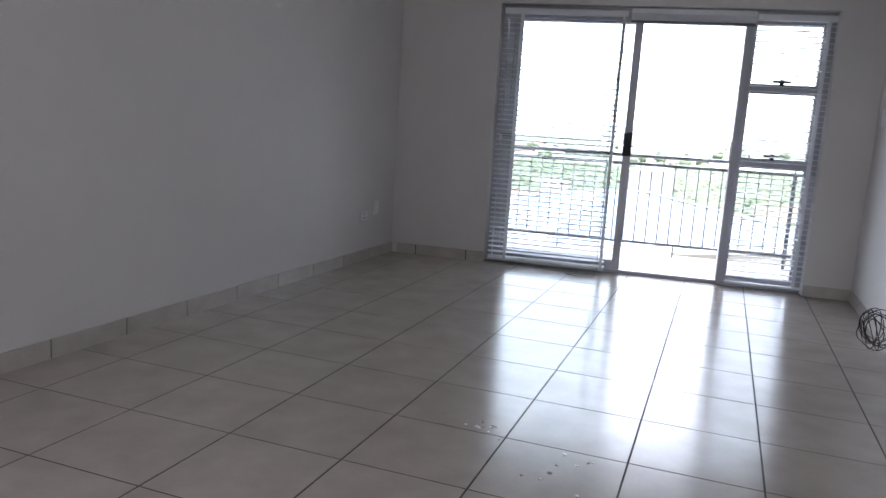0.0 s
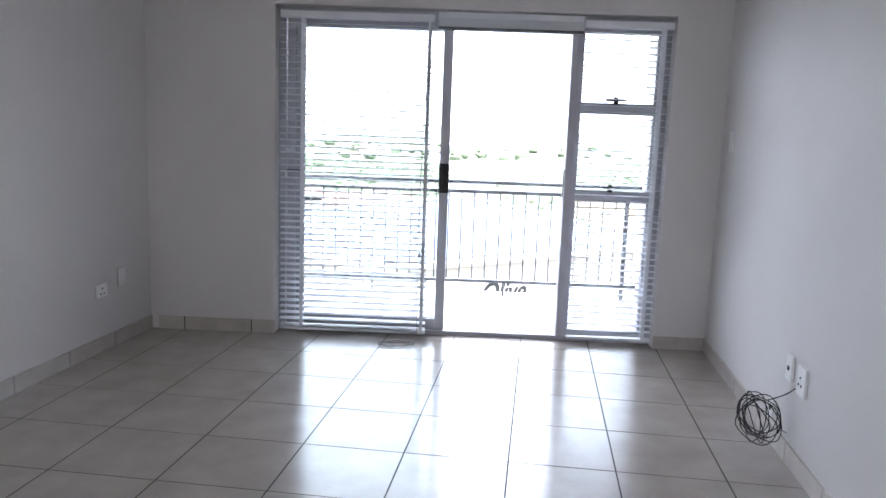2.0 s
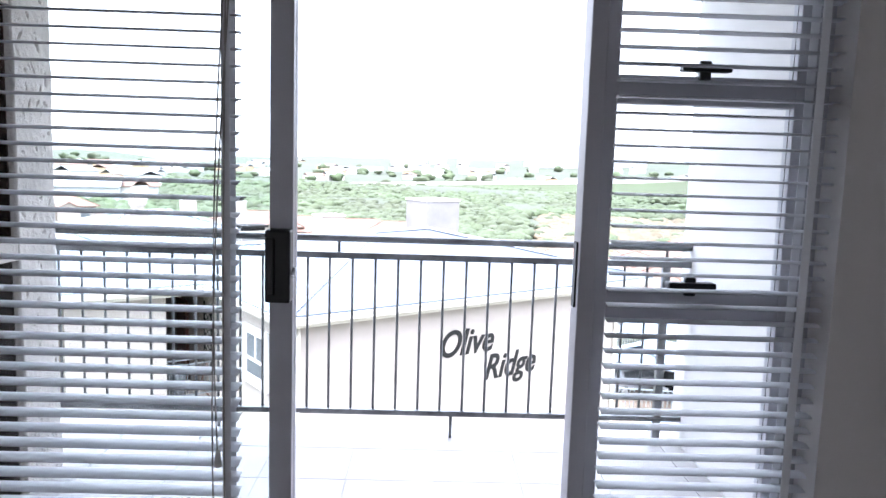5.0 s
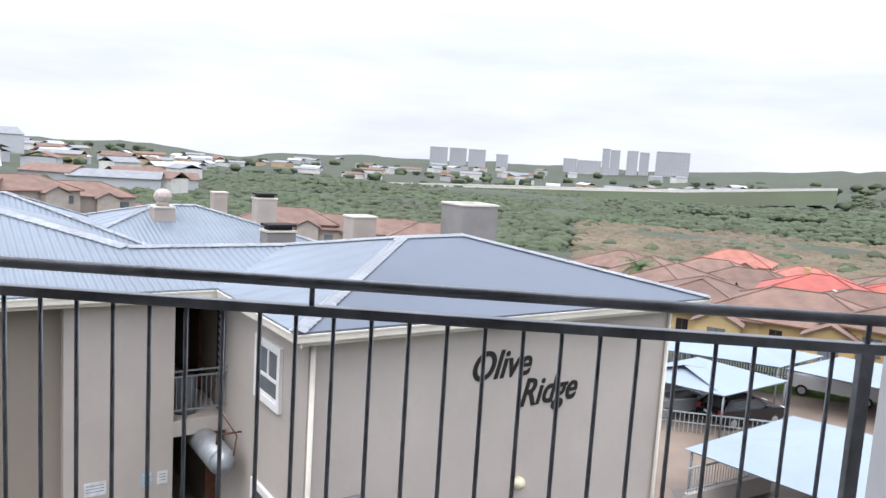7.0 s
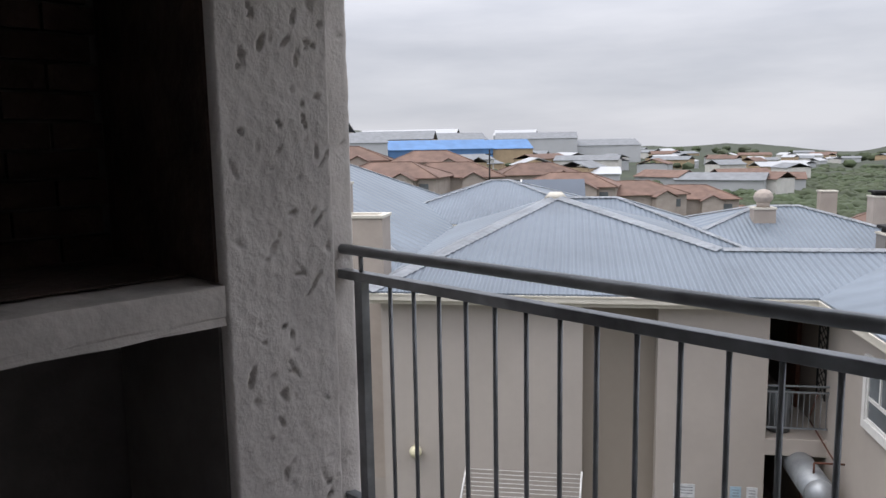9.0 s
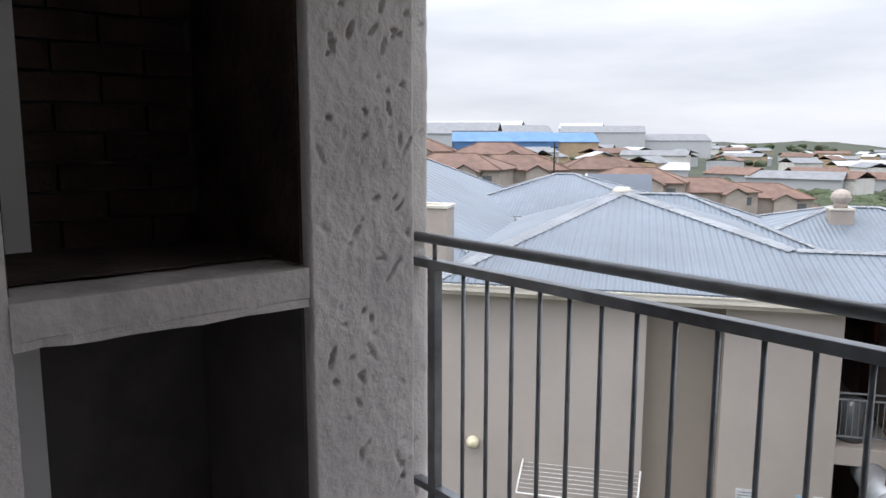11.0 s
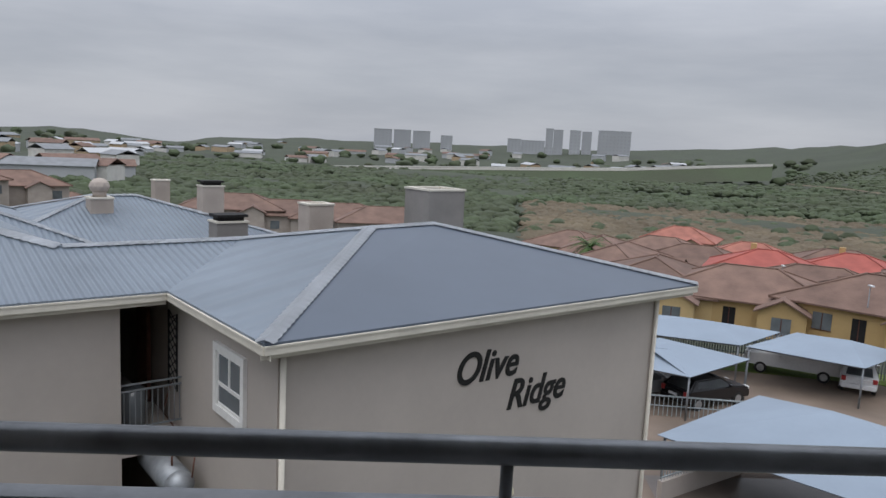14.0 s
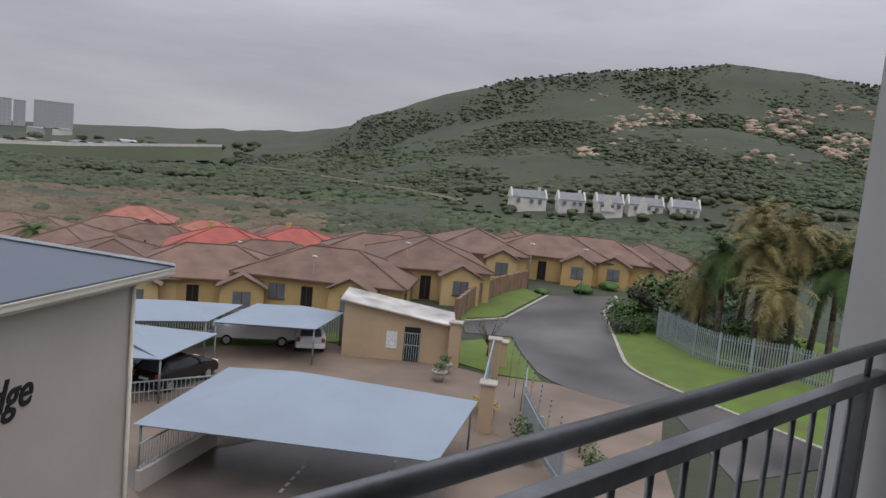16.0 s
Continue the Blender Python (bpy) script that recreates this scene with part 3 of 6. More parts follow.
def rough_column(x0, y0, x1, y1, z0, z1, step=0.022, seed=5):
    """A plastered pier whose face towards the balcony is pitted."""
    nr = random.Random(seed)
    pits = [(nr.uniform(y0 + 0.03, y1 - 0.02), nr.uniform(z0, z1), 0.003 + 0.009 * nr.random() ** 3, 0.005 + 0.026 * nr.random() ** 3, nr.uniform(-0.9, 0.9), nr.uniform(0.005, 0.024)) for _ in range(150)]
    ny, nz = max(3, int((y1 - y0) / step)), int((z1 - z0) / step)
    verts, faces = [], []
    for k in range(nz + 1):
        for j in range(ny + 1):
            yy, z = y0 + (y1 - y0) * j / ny, z0 + (z1 - z0) * k / nz
            dx = 0.006 * noise.noise(Vector((yy * 9, z * 7, 3.1))) + 0.003 * noise.noise(Vector((yy * 40, z * 32, 1.7)))
            for py, pz, ry, rz, sk, dp in pits:
                q = ((yy - py + sk * (z - pz)) / ry) ** 2 + ((z - pz) / rz) ** 2
                if q < 1.3:
                    dx -= dp * max(0.0, 1.0 - q / 1.3) ** 0.6
            verts.append((x1 + dx - (0.012 if j in (0, ny) else 0), yy, z))
    for k in range(nz):
        for j in range(ny):
            a = k * (ny + 1) + j
            faces.append((a, a + 1, a + ny + 2, a + ny + 1))
    b = len(verts)
    verts += [(x0, y0, z0), (x0, y1, z0), (x0, y0, z1), (x0, y1, z1)]
    low = [k * (ny + 1) for k in range(nz + 1)]
    high = [k * (ny + 1) + ny for k in range(nz + 1)]
    faces.append([b, *low, b + 2])
    faces.append([b + 3, *high[::-1], b + 1])
    return verts, faces


v, f = rough_column(PB, OPEN1, PX, PIER, BZ, 2.45, step=0.006)
soup("pillar", v, f, M_PLASTER, braai, smooth=True)["label"] = "grey pillar of pitted rough plaster"
v, f = rough_column(-1.7, PIER, EW, 1.885, BZ, 2.45, step=0.012, seed=9)
tagged(soup("wall_balcony_west", v, f, M_PLASTER, smooth=True), "grey rough plastered end wall of the balcony", "wall", kind="structure")
bm = boxes((PB, OPEN0, SLAB0, PX - 0.004, OPEN1, SLAB1))
bmesh.ops.subdivide_edges(bm, edges=list(bm.edges), cuts=11, use_grid_fill=True)
for vtx in bm.verts:
    vtx.co += Vector((0.005, 0, 0.005)) * noise.noise(vtx.co * 14)
    if vtx.co.x > PX - 0.02 and vtx.co.z < SLAB0 + 0.02:
        vtx.co += Vector((-0.012, 0, 0.008)) * max(0.0, noise.noise(vtx.co * 23) + 0.1)
part("hearth_slab", bm, M_HEARTH, braai, "rough concrete hearth slab")
part("lintel", boxes((PB, OPEN0, LINTEL, PX - 0.006, OPEN1, 2.45)), M_PLASTER, braai)
part("side_pier", boxes((PB, WB, BZ, PX - 0.006, OPEN0, 2.45)), M_PLASTER, braai)
# thin plates that put the recesses' shade into a dark colour
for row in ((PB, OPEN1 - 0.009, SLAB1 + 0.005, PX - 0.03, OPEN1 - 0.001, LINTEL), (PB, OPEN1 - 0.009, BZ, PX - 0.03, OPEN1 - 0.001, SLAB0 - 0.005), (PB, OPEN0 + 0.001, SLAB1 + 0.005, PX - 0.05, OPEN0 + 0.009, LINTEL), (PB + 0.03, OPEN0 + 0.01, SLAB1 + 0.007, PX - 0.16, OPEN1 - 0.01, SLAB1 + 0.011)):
    part("fire_lining", boxes(row), M_SOOT if row[2] > 0.5 else M_SOOT_SHADE, braai, "lining with soot and unlit shade in its colour" if row[2] > 0.5 else "plaster lining with the niche's shade in its colour")
for i in range(12):
    for j in range(4):
        y0 = OPEN0 + 0.005 + 0.235 * j - (0.115 if i % 2 else 0)
        ya, yb = max(y0, OPEN0 + 0.002), min(y0 + 0.225, OPEN1 - 0.012)
        if yb - ya > 0.03:
            part("brick", boxes((PB - 0.025, ya, SLAB1 + 0.007 + 0.077 * i, PB, yb, SLAB1 + 0.074 + 0.077 * i)), M_SOOT, braai)

# railing
RY, LX, RX = 1.828, -0.658, 2.735
rail = thing("balcony_railing", "weathered grey steel balcony railing with thin upright bars", "railing")
part("handrail", tubes(((EW - 0.02, RY, 0.949), (2.865, RY, 0.949), 0.0185), n=16), M_STEEL, rail)
part("upper_rail", boxes((EW - 0.01, RY - 0.02, 0.846, 2.862, RY + 0.02, 0.878), bevel=0.003), M_STEEL, rail)
part("lower_rail", boxes((EW - 0.01, RY - 0.02, 0.020, 2.862, RY + 0.02, 0.048), bevel=0.003), M_STEEL, rail)
for x in (LX, RX):
    part("post", boxes((x - 0.02, RY - 0.018, BZ, x + 0.02, RY + 0.018, 0.848), bevel=0.003), M_STEEL, rail)
for x in (LX, (LX + RX) / 2, RX):
    part("connector", tubes(((x, RY, 0.876), (x, RY, 0.935), 0.0085)), M_STEEL, rail)
for x in (0.42, 1.64):
    part("foot", tubes(((x, RY, BZ), (x, RY, 0.022), 0.009)), M_STEEL, rail)
pitch = 0.1175
bar = None
for i in range(28):
    if bar is None:
        bar = part("baluster", tubes(((0, 0, 0.046), (0, 0, 0.848), 0.0072), n=8), M_STEEL, rail)
        o = bar
    else:
        o = new("baluster", bar.data)
        o.parent = rail
    o.location = (-0.507 + 0.1155 * i if i < 13 else 0.992 + pitch * (i - 13), RY, 0)
# the building that carries the balcony
struct("facade_below", boxes((-6, -9.2, -10.7, 6, WB - 0.01, -0.26)), M_RENDER, "plain rendered storeys below the balcony", "wall")

# ---- ground: one sheet to the horizon ----
G = -10.6
CX, CY = 0.7, 1.0
AZ = [-180, -70, -53, -45, -35, -25, -17, -10, 0, 15, 27, 33, 39, 47, 54, 62, 72, 90, 120, 180]
CREST = [1.0, 1.6, 1.3, 0.6, -0.2, -0.8, -0.45, -0.3, -0.55, -1.05, -0.45, -0.25, -0.25, -0.2, 0.0, 0.35, 0.75, 1.45, 2.5, 3.55, 4.7, 6.5, 7.6, 8.5, 7.4, 4.5, 1.5, 1.0]
CREST_AZ = [-180, -70, -53, -45, -39, -35, -30, -25, -21, -17, -14.5, -8.6, -4.5, 2, 15, 22, 27, 33, 36, 39, 42.3, 47, 54, 62, 72, 90, 120, 180]
G110 = [-9, -7, -7.5, -8.5, -10.5, -13, -14.5, -15.5, -16, -16, -16, -16, -15.5, -15, -14.5, -14, -13, -12, -10, -9]
G250 = [-8, -4, -5, -8, -10, -13, -16, -17.5, -18, -18, -18, -18, -18, -17, -15, -13, -11, -9, -8, -8]
G600 = [-6, 2, 0, -4, -9, -15, -20, -21, -21, -21, -18, -8, 8, 34, 44, 52, 44, 20, 0, -6]


def flat_to(az):
    return 46 + 44 * min(1, max(0, (az - 33) / 10)) if az < 120 else 60


def height(az, d):
    crest = 700 if az > 36 else 1500 - 800 * max(0, (az - 26) / 10)
    zc = 1.3 + crest * math.tan(radians(float(np.interp(az, CREST_AZ, CREST))))
    d0 = flat_to(az)
    ks = [0, d0, max(115, d0 + 15), 250, min(600, crest * 0.8), crest, crest * 1.6, 4200]
    vs = [G, G, float(np.interp(az, AZ, G110)), float(np.interp(az, AZ, G250)), float(np.interp(az, AZ, G600)), zc, zc - 15, zc - 40]
    return float(np.interp(d, ks, vs))


def spot(az, d, dz=0.0):
    a = radians(az)
    return (CX + d * math.sin(a), CY + d * math.cos(a), height(az, d) + dz)


radii = [0.5, 12, 24, 36, 46, 52, 60, 70, 80, 90, 100, 115, 130, 150, 175, 200, 225, 250, 280, 310, 345, 380, 420, 460, 500, 550, 600, 650, 700, 760, 830, 920, 1050, 1200, 1350, 1500, 1700, 2000, 2400, 3000, 4200]
azs = [-180 + 3 * i for i in range(40)] + [-60 + 1.0 * i for i in range(150)] + [90 + 3 * i for i in range(30)]
verts, faces = [], []
for d in radii:
    for az in azs:
        x, yy, z = spot(az, d)
        if d > 95:
            z += noise.noise(Vector((x, yy, 0)) * 0.012) * min(5, (d - 95) * 0.02) + noise.noise(Vector((x, yy, 9)) * 0.05) * min(1.6, (d - 95) * 0.01)
        verts.append((x, yy, z))
na = len(azs)
for k in range(len(radii) - 1):
    for i in range(na):
        j = (i + 1) % na
        faces.append((k * na + i, k * na + j, (k + 1) * na + j, (k + 1) * na + i)[::-1])
tagged(soup("ground", verts, faces, M_GROUND, smooth=True), "rolling scrubby ground reaching to hazy hills", "ground", kind="structure")


def flat(name, poly, z, material, label, category):
    return struct(name, prism(poly, G - 0.06, G + z), material, label, category)


flat("paving", [(8.5, 14), (26, 14), (25.5, 22.5), (31.5, 29), (30.5, 32.3), (27.5, 36.5), (25.5, 44), (9, 46), (4, 30)], 0.03, M_PAVE, "reddish brown brick paved parking court, darker in places", "paving")
# patch coloured darker and less rough than the court around it
flat("dark_paving", [(9.5, 20), (16.5, 17), (21, 22), (17, 27), (10, 27)], 0.036, M_PAVE_DARK, "darker, smoother brick paving under the carport", "paving")
flat("driveway", [(25.5, 14), (30, 17.5), (36, 21), (33.5, 27), (31.8, 29.2), (24.8, 22.8)], 0.037, M_PAVE, "brick paved driveway outside the gate", "paving")
road_l = [(30, 14), (35.5, 20), (33.2, 26.5), (37, 32), (40.0, 35.5), (37.5, 37.8), (40, 40.5), (44, 40), (56.5, 46)]
road_r = [(64, 43.5), (62.5, 42.2), (55, 38.5), (49.5, 33.8), (44, 29.2), (41, 26.6), (39.7, 22.9), (39.2, 20.3), (37.5, 12)]


def eased(pts, rounds=3):
    """Cuts the corners of a line, so that a kerb bends in a curve."""
    for _ in range(rounds):
        out = [pts[0]]
        for a, b in zip(pts, pts[1:]):
            out += [(a[0] * 0.75 + b[0] * 0.25, a[1] * 0.75 + b[1] * 0.25), (a[0] * 0.25 + b[0] * 0.75, a[1] * 0.25 + b[1] * 0.75)]
        pts = out + [pts[-1]]
    return pts


bend = eased(road_r[2:])
gate_side = eased(road_l[1:5], 2)
road_l = road_l[:1] + gate_side + road_l[5:]
road_r = road_r[:2] + bend
flat("road", road_l + road_r, 0.045, M_ROAD, "damp grey asphalt road bending between lawns", "road")
kerb = tagged(thing("kerb", "pale concrete kerb along the road", "kerb"), kind="structure")
for a, b in list(zip(road_r, road_r[1:])) + list(zip(road_l[-3:], road_l[-2:])):
    n = max(1, int(math.dist(a, b) / 1.0 + 0.5))
    for i in range(n):
        p = [a[k] + (b[k] - a[k]) * i / n for k in (0, 1)]
        q = [a[k] + (b[k] - a[k]) * (i + 0.97) / n for k in (0, 1)]
        ang = math.degrees(math.atan2(q[1] - p[1], q[0] - p[0]))
        part("kerbstone", boxes((0, -0.12, -0.05, math.dist(p, q), 0.12, 0.14), m=pose(p[0], p[1], G, 0, 0, ang)), M_KERB, kerb)
flat("lawn_east", [(x + 0.1, yy - 0.1) for x, yy in bend[::-1] if yy < 33.9] + [(51.5, 31.5), (48.2, 24.2), (49.8, 19.5), (49, 12)], 0.10, M_LAWN, "bright green mown lawn behind the kerb", "lawn")
flat("lawn_north", [(38.5, 39), (41, 41.2), (44, 40.5), (56, 46.3), (57, 49.5), (48, 47), (40, 41)], 0.09, M_LAWN, "bright green lawn below the boundary wall", "lawn")
flat("lawn_gate", [(31.9, 29.4), (33.3, 27.2), (37, 32.2), (39.6, 35.4), (35, 36), (31.4, 32)], 0.08, M_LAWN, "small patch of green lawn beside the gate", "lawn")
flat("lawn_behind_carport", [(18, 41.2), (28, 38.8), (29, 41), (19, 44.5)], 0.05, M_LAWN, "strip of grass behind the carports", "lawn")
flat("lawn_far_side", [(50.5, 31.8), (49.2, 24.4), (50.8, 20), (50, 12), (62, 12), (66, 30), (56, 37)], 0.07, M_LAWN, "green garden lawn behind the fence", "lawn")
for x0, y0, n in ((14.0, 22.65, 6), (17.8, 21.65, 4)):
    for k in range(n):
        tagged(link("parking_line", boxes((-0.16, -0.06, 0, 0.16, 0.06, 0.004), m=pose(x0 + 0.42 * k, y0 + 0.325 * k, G + 0.038, 0, 0, 38)), M_PAINTL), "faded white painted parking dash", "road marking", "parking dashes")

# ---- the neighbouring apartment building ----
A0 = Vector((-3.3, 14.1, 0))
APT = Matrix.Translation(A0) @ Matrix(((UX, -UY, 0, 0), (UY, UX, 0, 0), (0, 0, 1, 0), (0, 0, 0, 1)))
ZE, SL = -1.5, 0.2125


def ap(u, n, z):
    return APT @ Vector((u, n, z))


apt = thing("apartment_building", "beige rendered apartment block with blue-grey corrugated hip roof", "apartment building", at=(0, 0, G))
apt.matrix_basis = pose(0, 0, 0)
part("wall", boxes((0.4, -3.55, G, 9.35, -3.35, ZE - 0.05), m=APT), M_RENDER, apt, "plain beige rendered gable wall")
part("wall", boxes((0.4, -3.35, G, 0.6, 1.2, ZE - 0.05), m=APT), M_RENDER, apt)
part("wall", boxes((9.15, -3.35, G, 9.35, 4.5, ZE - 0.05), m=APT), M_RENDER, apt)
part("wall", boxes((-8.1, 0.4, G, -4.1, 0.6, ZE - 0.05), m=APT), M_RENDER, apt)
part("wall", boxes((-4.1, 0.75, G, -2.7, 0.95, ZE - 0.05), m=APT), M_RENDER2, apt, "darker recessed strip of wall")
part("wall", boxes((-2.7, 0.4, G, -0.7, 0.6, ZE - 0.05), m=APT), M_RENDER, apt)
part("wall", boxes((-4.12, 0.6, G, -4.1, 0.8, ZE - 0.05), (-2.7, 0.6, G, -2.68, 0.8, ZE - 0.05), m=APT), M_RENDER, apt)
part("wall", boxes((-8.1, 0.6, G, -7.9, 9, ZE - 0.05), m=APT), M_RENDER, apt)
# the darker render puts the stair well's shade into its colour
part("stair_well", boxes((-0.72, 5.0, G, 0.6, 5.1, ZE - 0.1), (-0.72, 0.6, G, -0.7, 5.0, ZE - 0.1), (0.42, 1.2, G, 0.6, 5.0, ZE - 0.1), (-0.7, 0.6, ZE - 0.16, 0.42, 5.0, ZE - 0.1), m=APT), M_RENDER2, apt, "inner walls of the stair well, shade put into their darker colour")
for z in (-4.62, -7.4):
    part("landing", boxes((-0.7, 0.42, z, 0.4, 4.9, z + 0.32), m=APT), M_RENDER, apt)
for row in ((0.3, 2.2, -4.28, 0.38, 2.9, -2.3), (0.15, 1.0, -7.0, 0.38, 1.05, -5.1)):
    part("stair_door", boxes(row, m=APT), M_RUST, apt)
lr = part("landing_railing", boxes((-0.7, 0.44, -4.10, 0.4, 0.47, -4.07), m=APT), M_POST, apt)
for z in (-3.40, -3.28):
    part("rail", boxes((-0.7, 0.44, z, 0.4, 0.47, z + 0.03), m=APT), M_POST, lr)
for i in range(11):
    part("bar", boxes((-0.64 + 0.1 * i, 0.448, -4.07, -0.628 + 0.1 * i, 0.46, -3.40), m=APT), M_POST, lr)
part("drum", tubes((ap(-0.35, 0.9, -4.28), ap(-0.35, 0.9, -3.5), 0.22), n=14), M_PANE, apt, "dark plastic bin on the landing")
scr = part("lattice_screen", boxes((0.36, 0.62, -3.6, 0.39, 0.64, -2.1), (0.36, 1.08, -3.6, 0.39, 1.10, -2.1), m=APT), M_DARK, apt)
for i in range(9):
    z = -3.6 + 0.165 * i
    for a, b in ((z, z + 0.3), (z + 0.3, z)):
        part("lattice_bar", tubes((ap(0.375, 0.63, min(a, -2.1)), ap(0.375, 1.09, min(b, -2.1)), 0.009), n=5), M_DARK, scr)
# roof
P = {k: ap(*c) for k, c in dict(BL=(-8.3, 0, ZE), AP=(-4.75, 6.5, -0.13), LR=(-1.2, 2.4, -0.99), J=(2.4, 2.4, -0.99), V=(0, 0, ZE), EL=(0, -3.93, ZE), ER=(10.25, -3.93, ZE), RL=(4.45, 0.4, -0.58), RR=(6.18, 0.4, -0.54), E2=(10.25, 4.9, ZE), B2=(2.2, 4.9, -1.35), BK=(-8.3, 12.5, ZE), BR=(-1.2, 12.5, -1.4), LK=(-1.2, 4.9, -1.4)).items()}
part("roof", sheet([P["BL"], P["V"], P["J"], P["LR"], P["AP"]], 0.05), M_ROOF_N, apt, "corrugated blue-grey roof slope")
part("roof", sheet([P["EL"], P["RL"], P["J"], P["V"]], 0.05), M_ROOF_U, apt, "corrugated roof slope with weather streaks")
# one roof, but this slope takes a darker colour than the others
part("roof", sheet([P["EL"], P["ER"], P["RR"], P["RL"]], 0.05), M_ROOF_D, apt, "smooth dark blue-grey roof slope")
part("roof", sheet([P["ER"], P["E2"], P["RR"]], 0.05), M_ROOF_U, apt)
part("roof", sheet([P["RL"], P["RR"], P["E2"], P["B2"], P["J"]], 0.05), M_ROOF_N, apt)
part("roof", sheet([P["AP"], P["LR"], P["BR"]], 0.05), M_ROOF_U, apt)
part("roof", sheet([P["LR"], P["J"], P["B2"], P["LK"]], 0.05), M_ROOF_N, apt)
part("roof", sheet([P["BL"], P["AP"], P["BK"]], 0.05), M_ROOF_U, apt)
part("roof", sheet([P["AP"], P["BR"], P["BK"]], 0.05), M_ROOF_N, apt)


def ridge(a, b, w=0.16, parent=apt):
    """A bent strip of flashing over a ridge or hip, its edges nicked by the sheet's waves."""
    a, b = Vector(a), Vector(b)
    d = (b - a).normalized()
    s = d.cross(Vector((0, 0, 1))).normalized() * w
    fall = 0.21 * w if abs(d.z) < 0.03 else 0.14 * w
    n = max(2, int((b - a).length / 0.09))
    bm = bmesh.new()
    last = None
    for i in range(n + 1):
        p, k = a.lerp(b, i / n), 1.0 if i % 2 else 0.84
        row = [bm.verts.new(p + o) for o in (-s * k + Vector((0, 0, 0.035 - fall)), Vector((0, 0, 0.06)), s * k + Vector((0, 0, 0.035 - fall)))]
        if last:
            for j in (0, 1):
                bm.faces.new((last[j], row[j], row[j + 1], last[j + 1]))
        last = row
    bmesh.ops.solidify(bm, geom=list(bm.faces), thickness=0.015)
    return part("ridge_flashing", bm, M_FLASH, parent)


for a, b in (("BL", "AP"), ("AP", "LR"), ("LR", "J"), ("J", "RL"), ("EL", "RL"), ("RL", "RR"), ("RR", "ER")):
    ridge(P[a], P[b], 0.16 if a == "EL" else 0.24 if a in ("BL", "AP") else 0.14)
bm = bmesh.new()
tube(bm, P["AP"] + Vector((0, 0, -0.03)), P["AP"] + Vector((0, 0, 0.12)), 0.34, 0.18, n=6)
part("ridge_cap", bm, M_FASCIA, apt, "pale cap where the hips meet")
# fascia and gutter along the eaves, downpipes
def eave(a, b, out):
    d = (Vector(b) - Vector(a))
    ang = math.degrees(math.atan2(d.y, d.x))
    m = pose(a[0], a[1], a[2], 0, 0, ang)
    part("gutter", boxes((0, -0.02, -0.17, d.length, 0.10, -0.045), (0, -0.035, -0.065, d.length, -0.005, -0.035), m=m), M_FASCIA, apt)
    part("soffit", boxes((0.05, 0.10, -0.21, d.length - 0.05, 0.42, -0.19), (0, 0.09, -0.26, d.length, 0.11, -0.05), m=m), M_FASCIA, apt)


eave(P["BL"], P["V"], 1)
eave(P["V"], P["EL"], 1)
eave(P["EL"], P["ER"], 1)
for u in (0.45, 9.28):
    part("downpipe", tubes((ap(u, -3.62, G), ap(u, -3.62, ZE - 0.25), 0.045)), M_FASCIA, apt)


def apt_window(n0, n1, z0, z1):
    w = part("window", boxes((0.33, n0 - 0.12, z0 - 0.14, 0.40, n1 + 0.12, z0), (0.33, n0 - 0.12, z1, 0.40, n1 + 0.12, z1 + 0.12), (0.33, n0 - 0.12, z0, 0.40, n0, z1), (0.33, n1, z0, 0.40, n1 + 0.12, z1), m=APT), M_WHITE, apt, "white framed window with a raised plaster surround")
    part("pane", boxes((0.375, n0, z0, 0.398, n1, z1), m=APT), M_PANE, w)
    mid, zc = (n0 + n1) / 2, z0 + (z1 - z0) * 0.4
    part("window_frame", boxes((0.355, mid - 0.025, zc, 0.375, mid + 0.025, z1), (0.355, n0, zc - 0.03, 0.375, n1, zc + 0.03), (0.355, n0, z0, 0.375, n0 + 0.05, z1), (0.355, n1 - 0.05, z0, 0.375, n1, z1), (0.355, n0, z0, 0.375, n1, z0 + 0.05), (0.355, n0, z1 - 0.05, 0.375, n1, z1), m=APT), M_WHITE, w)


apt_window(-2.38, -1.38, -3.2, -2.26)
apt_window(-2.38, -1.38, -6.2, -5.1)

# sign letters on the gable
def letters(body, u, z, size, squeeze=1.0):
    cu = bpy.data.curves.new("sign_letters", "FONT")
    cu.body, cu.size, cu.extrude, cu.offset, cu.shear = body, size, 0.012, 0.012, 0.33
    ob = new("sign_text", cu)
    bpy.context.view_layer.update()
    me = bpy.data.meshes.new_from_object(ob)
    bpy.data.objects.remove(ob)
    me.materials.append(M_SIGN)
    o = new("wall_sign", me)
    o.matrix_basis = APT @ pose(u, -3.562, z, 90, 0, 0) @ Matrix.Diagonal((squeeze, 1, 1, 1))
    return tagged(o, "black slanted sign lettering fixed to the rendered gable", "wall sign", "sign lettering")


letters("Olive", 3.70, -2.84, 0.80, 0.86)
letters("Ridge", 4.98, -3.50, 0.80, 0.86)
fl = thing("flood_light", "small flood light with a solar panel on the gable wall", "flood light")
part("bracket", tubes((ap(1.25, -3.55, -4.75), ap(1.25, -3.75, -4.70), 0.02)), M_POST, fl)
part("panel", boxes((1.1, -3.85, -4.62, 1.45, -3.6, -4.58), m=APT), M_PANE, fl)
part("head", boxes((1.3, -3.9, -4.78, 1.5, -3.72, -4.64), m=APT), M_DARK, fl)
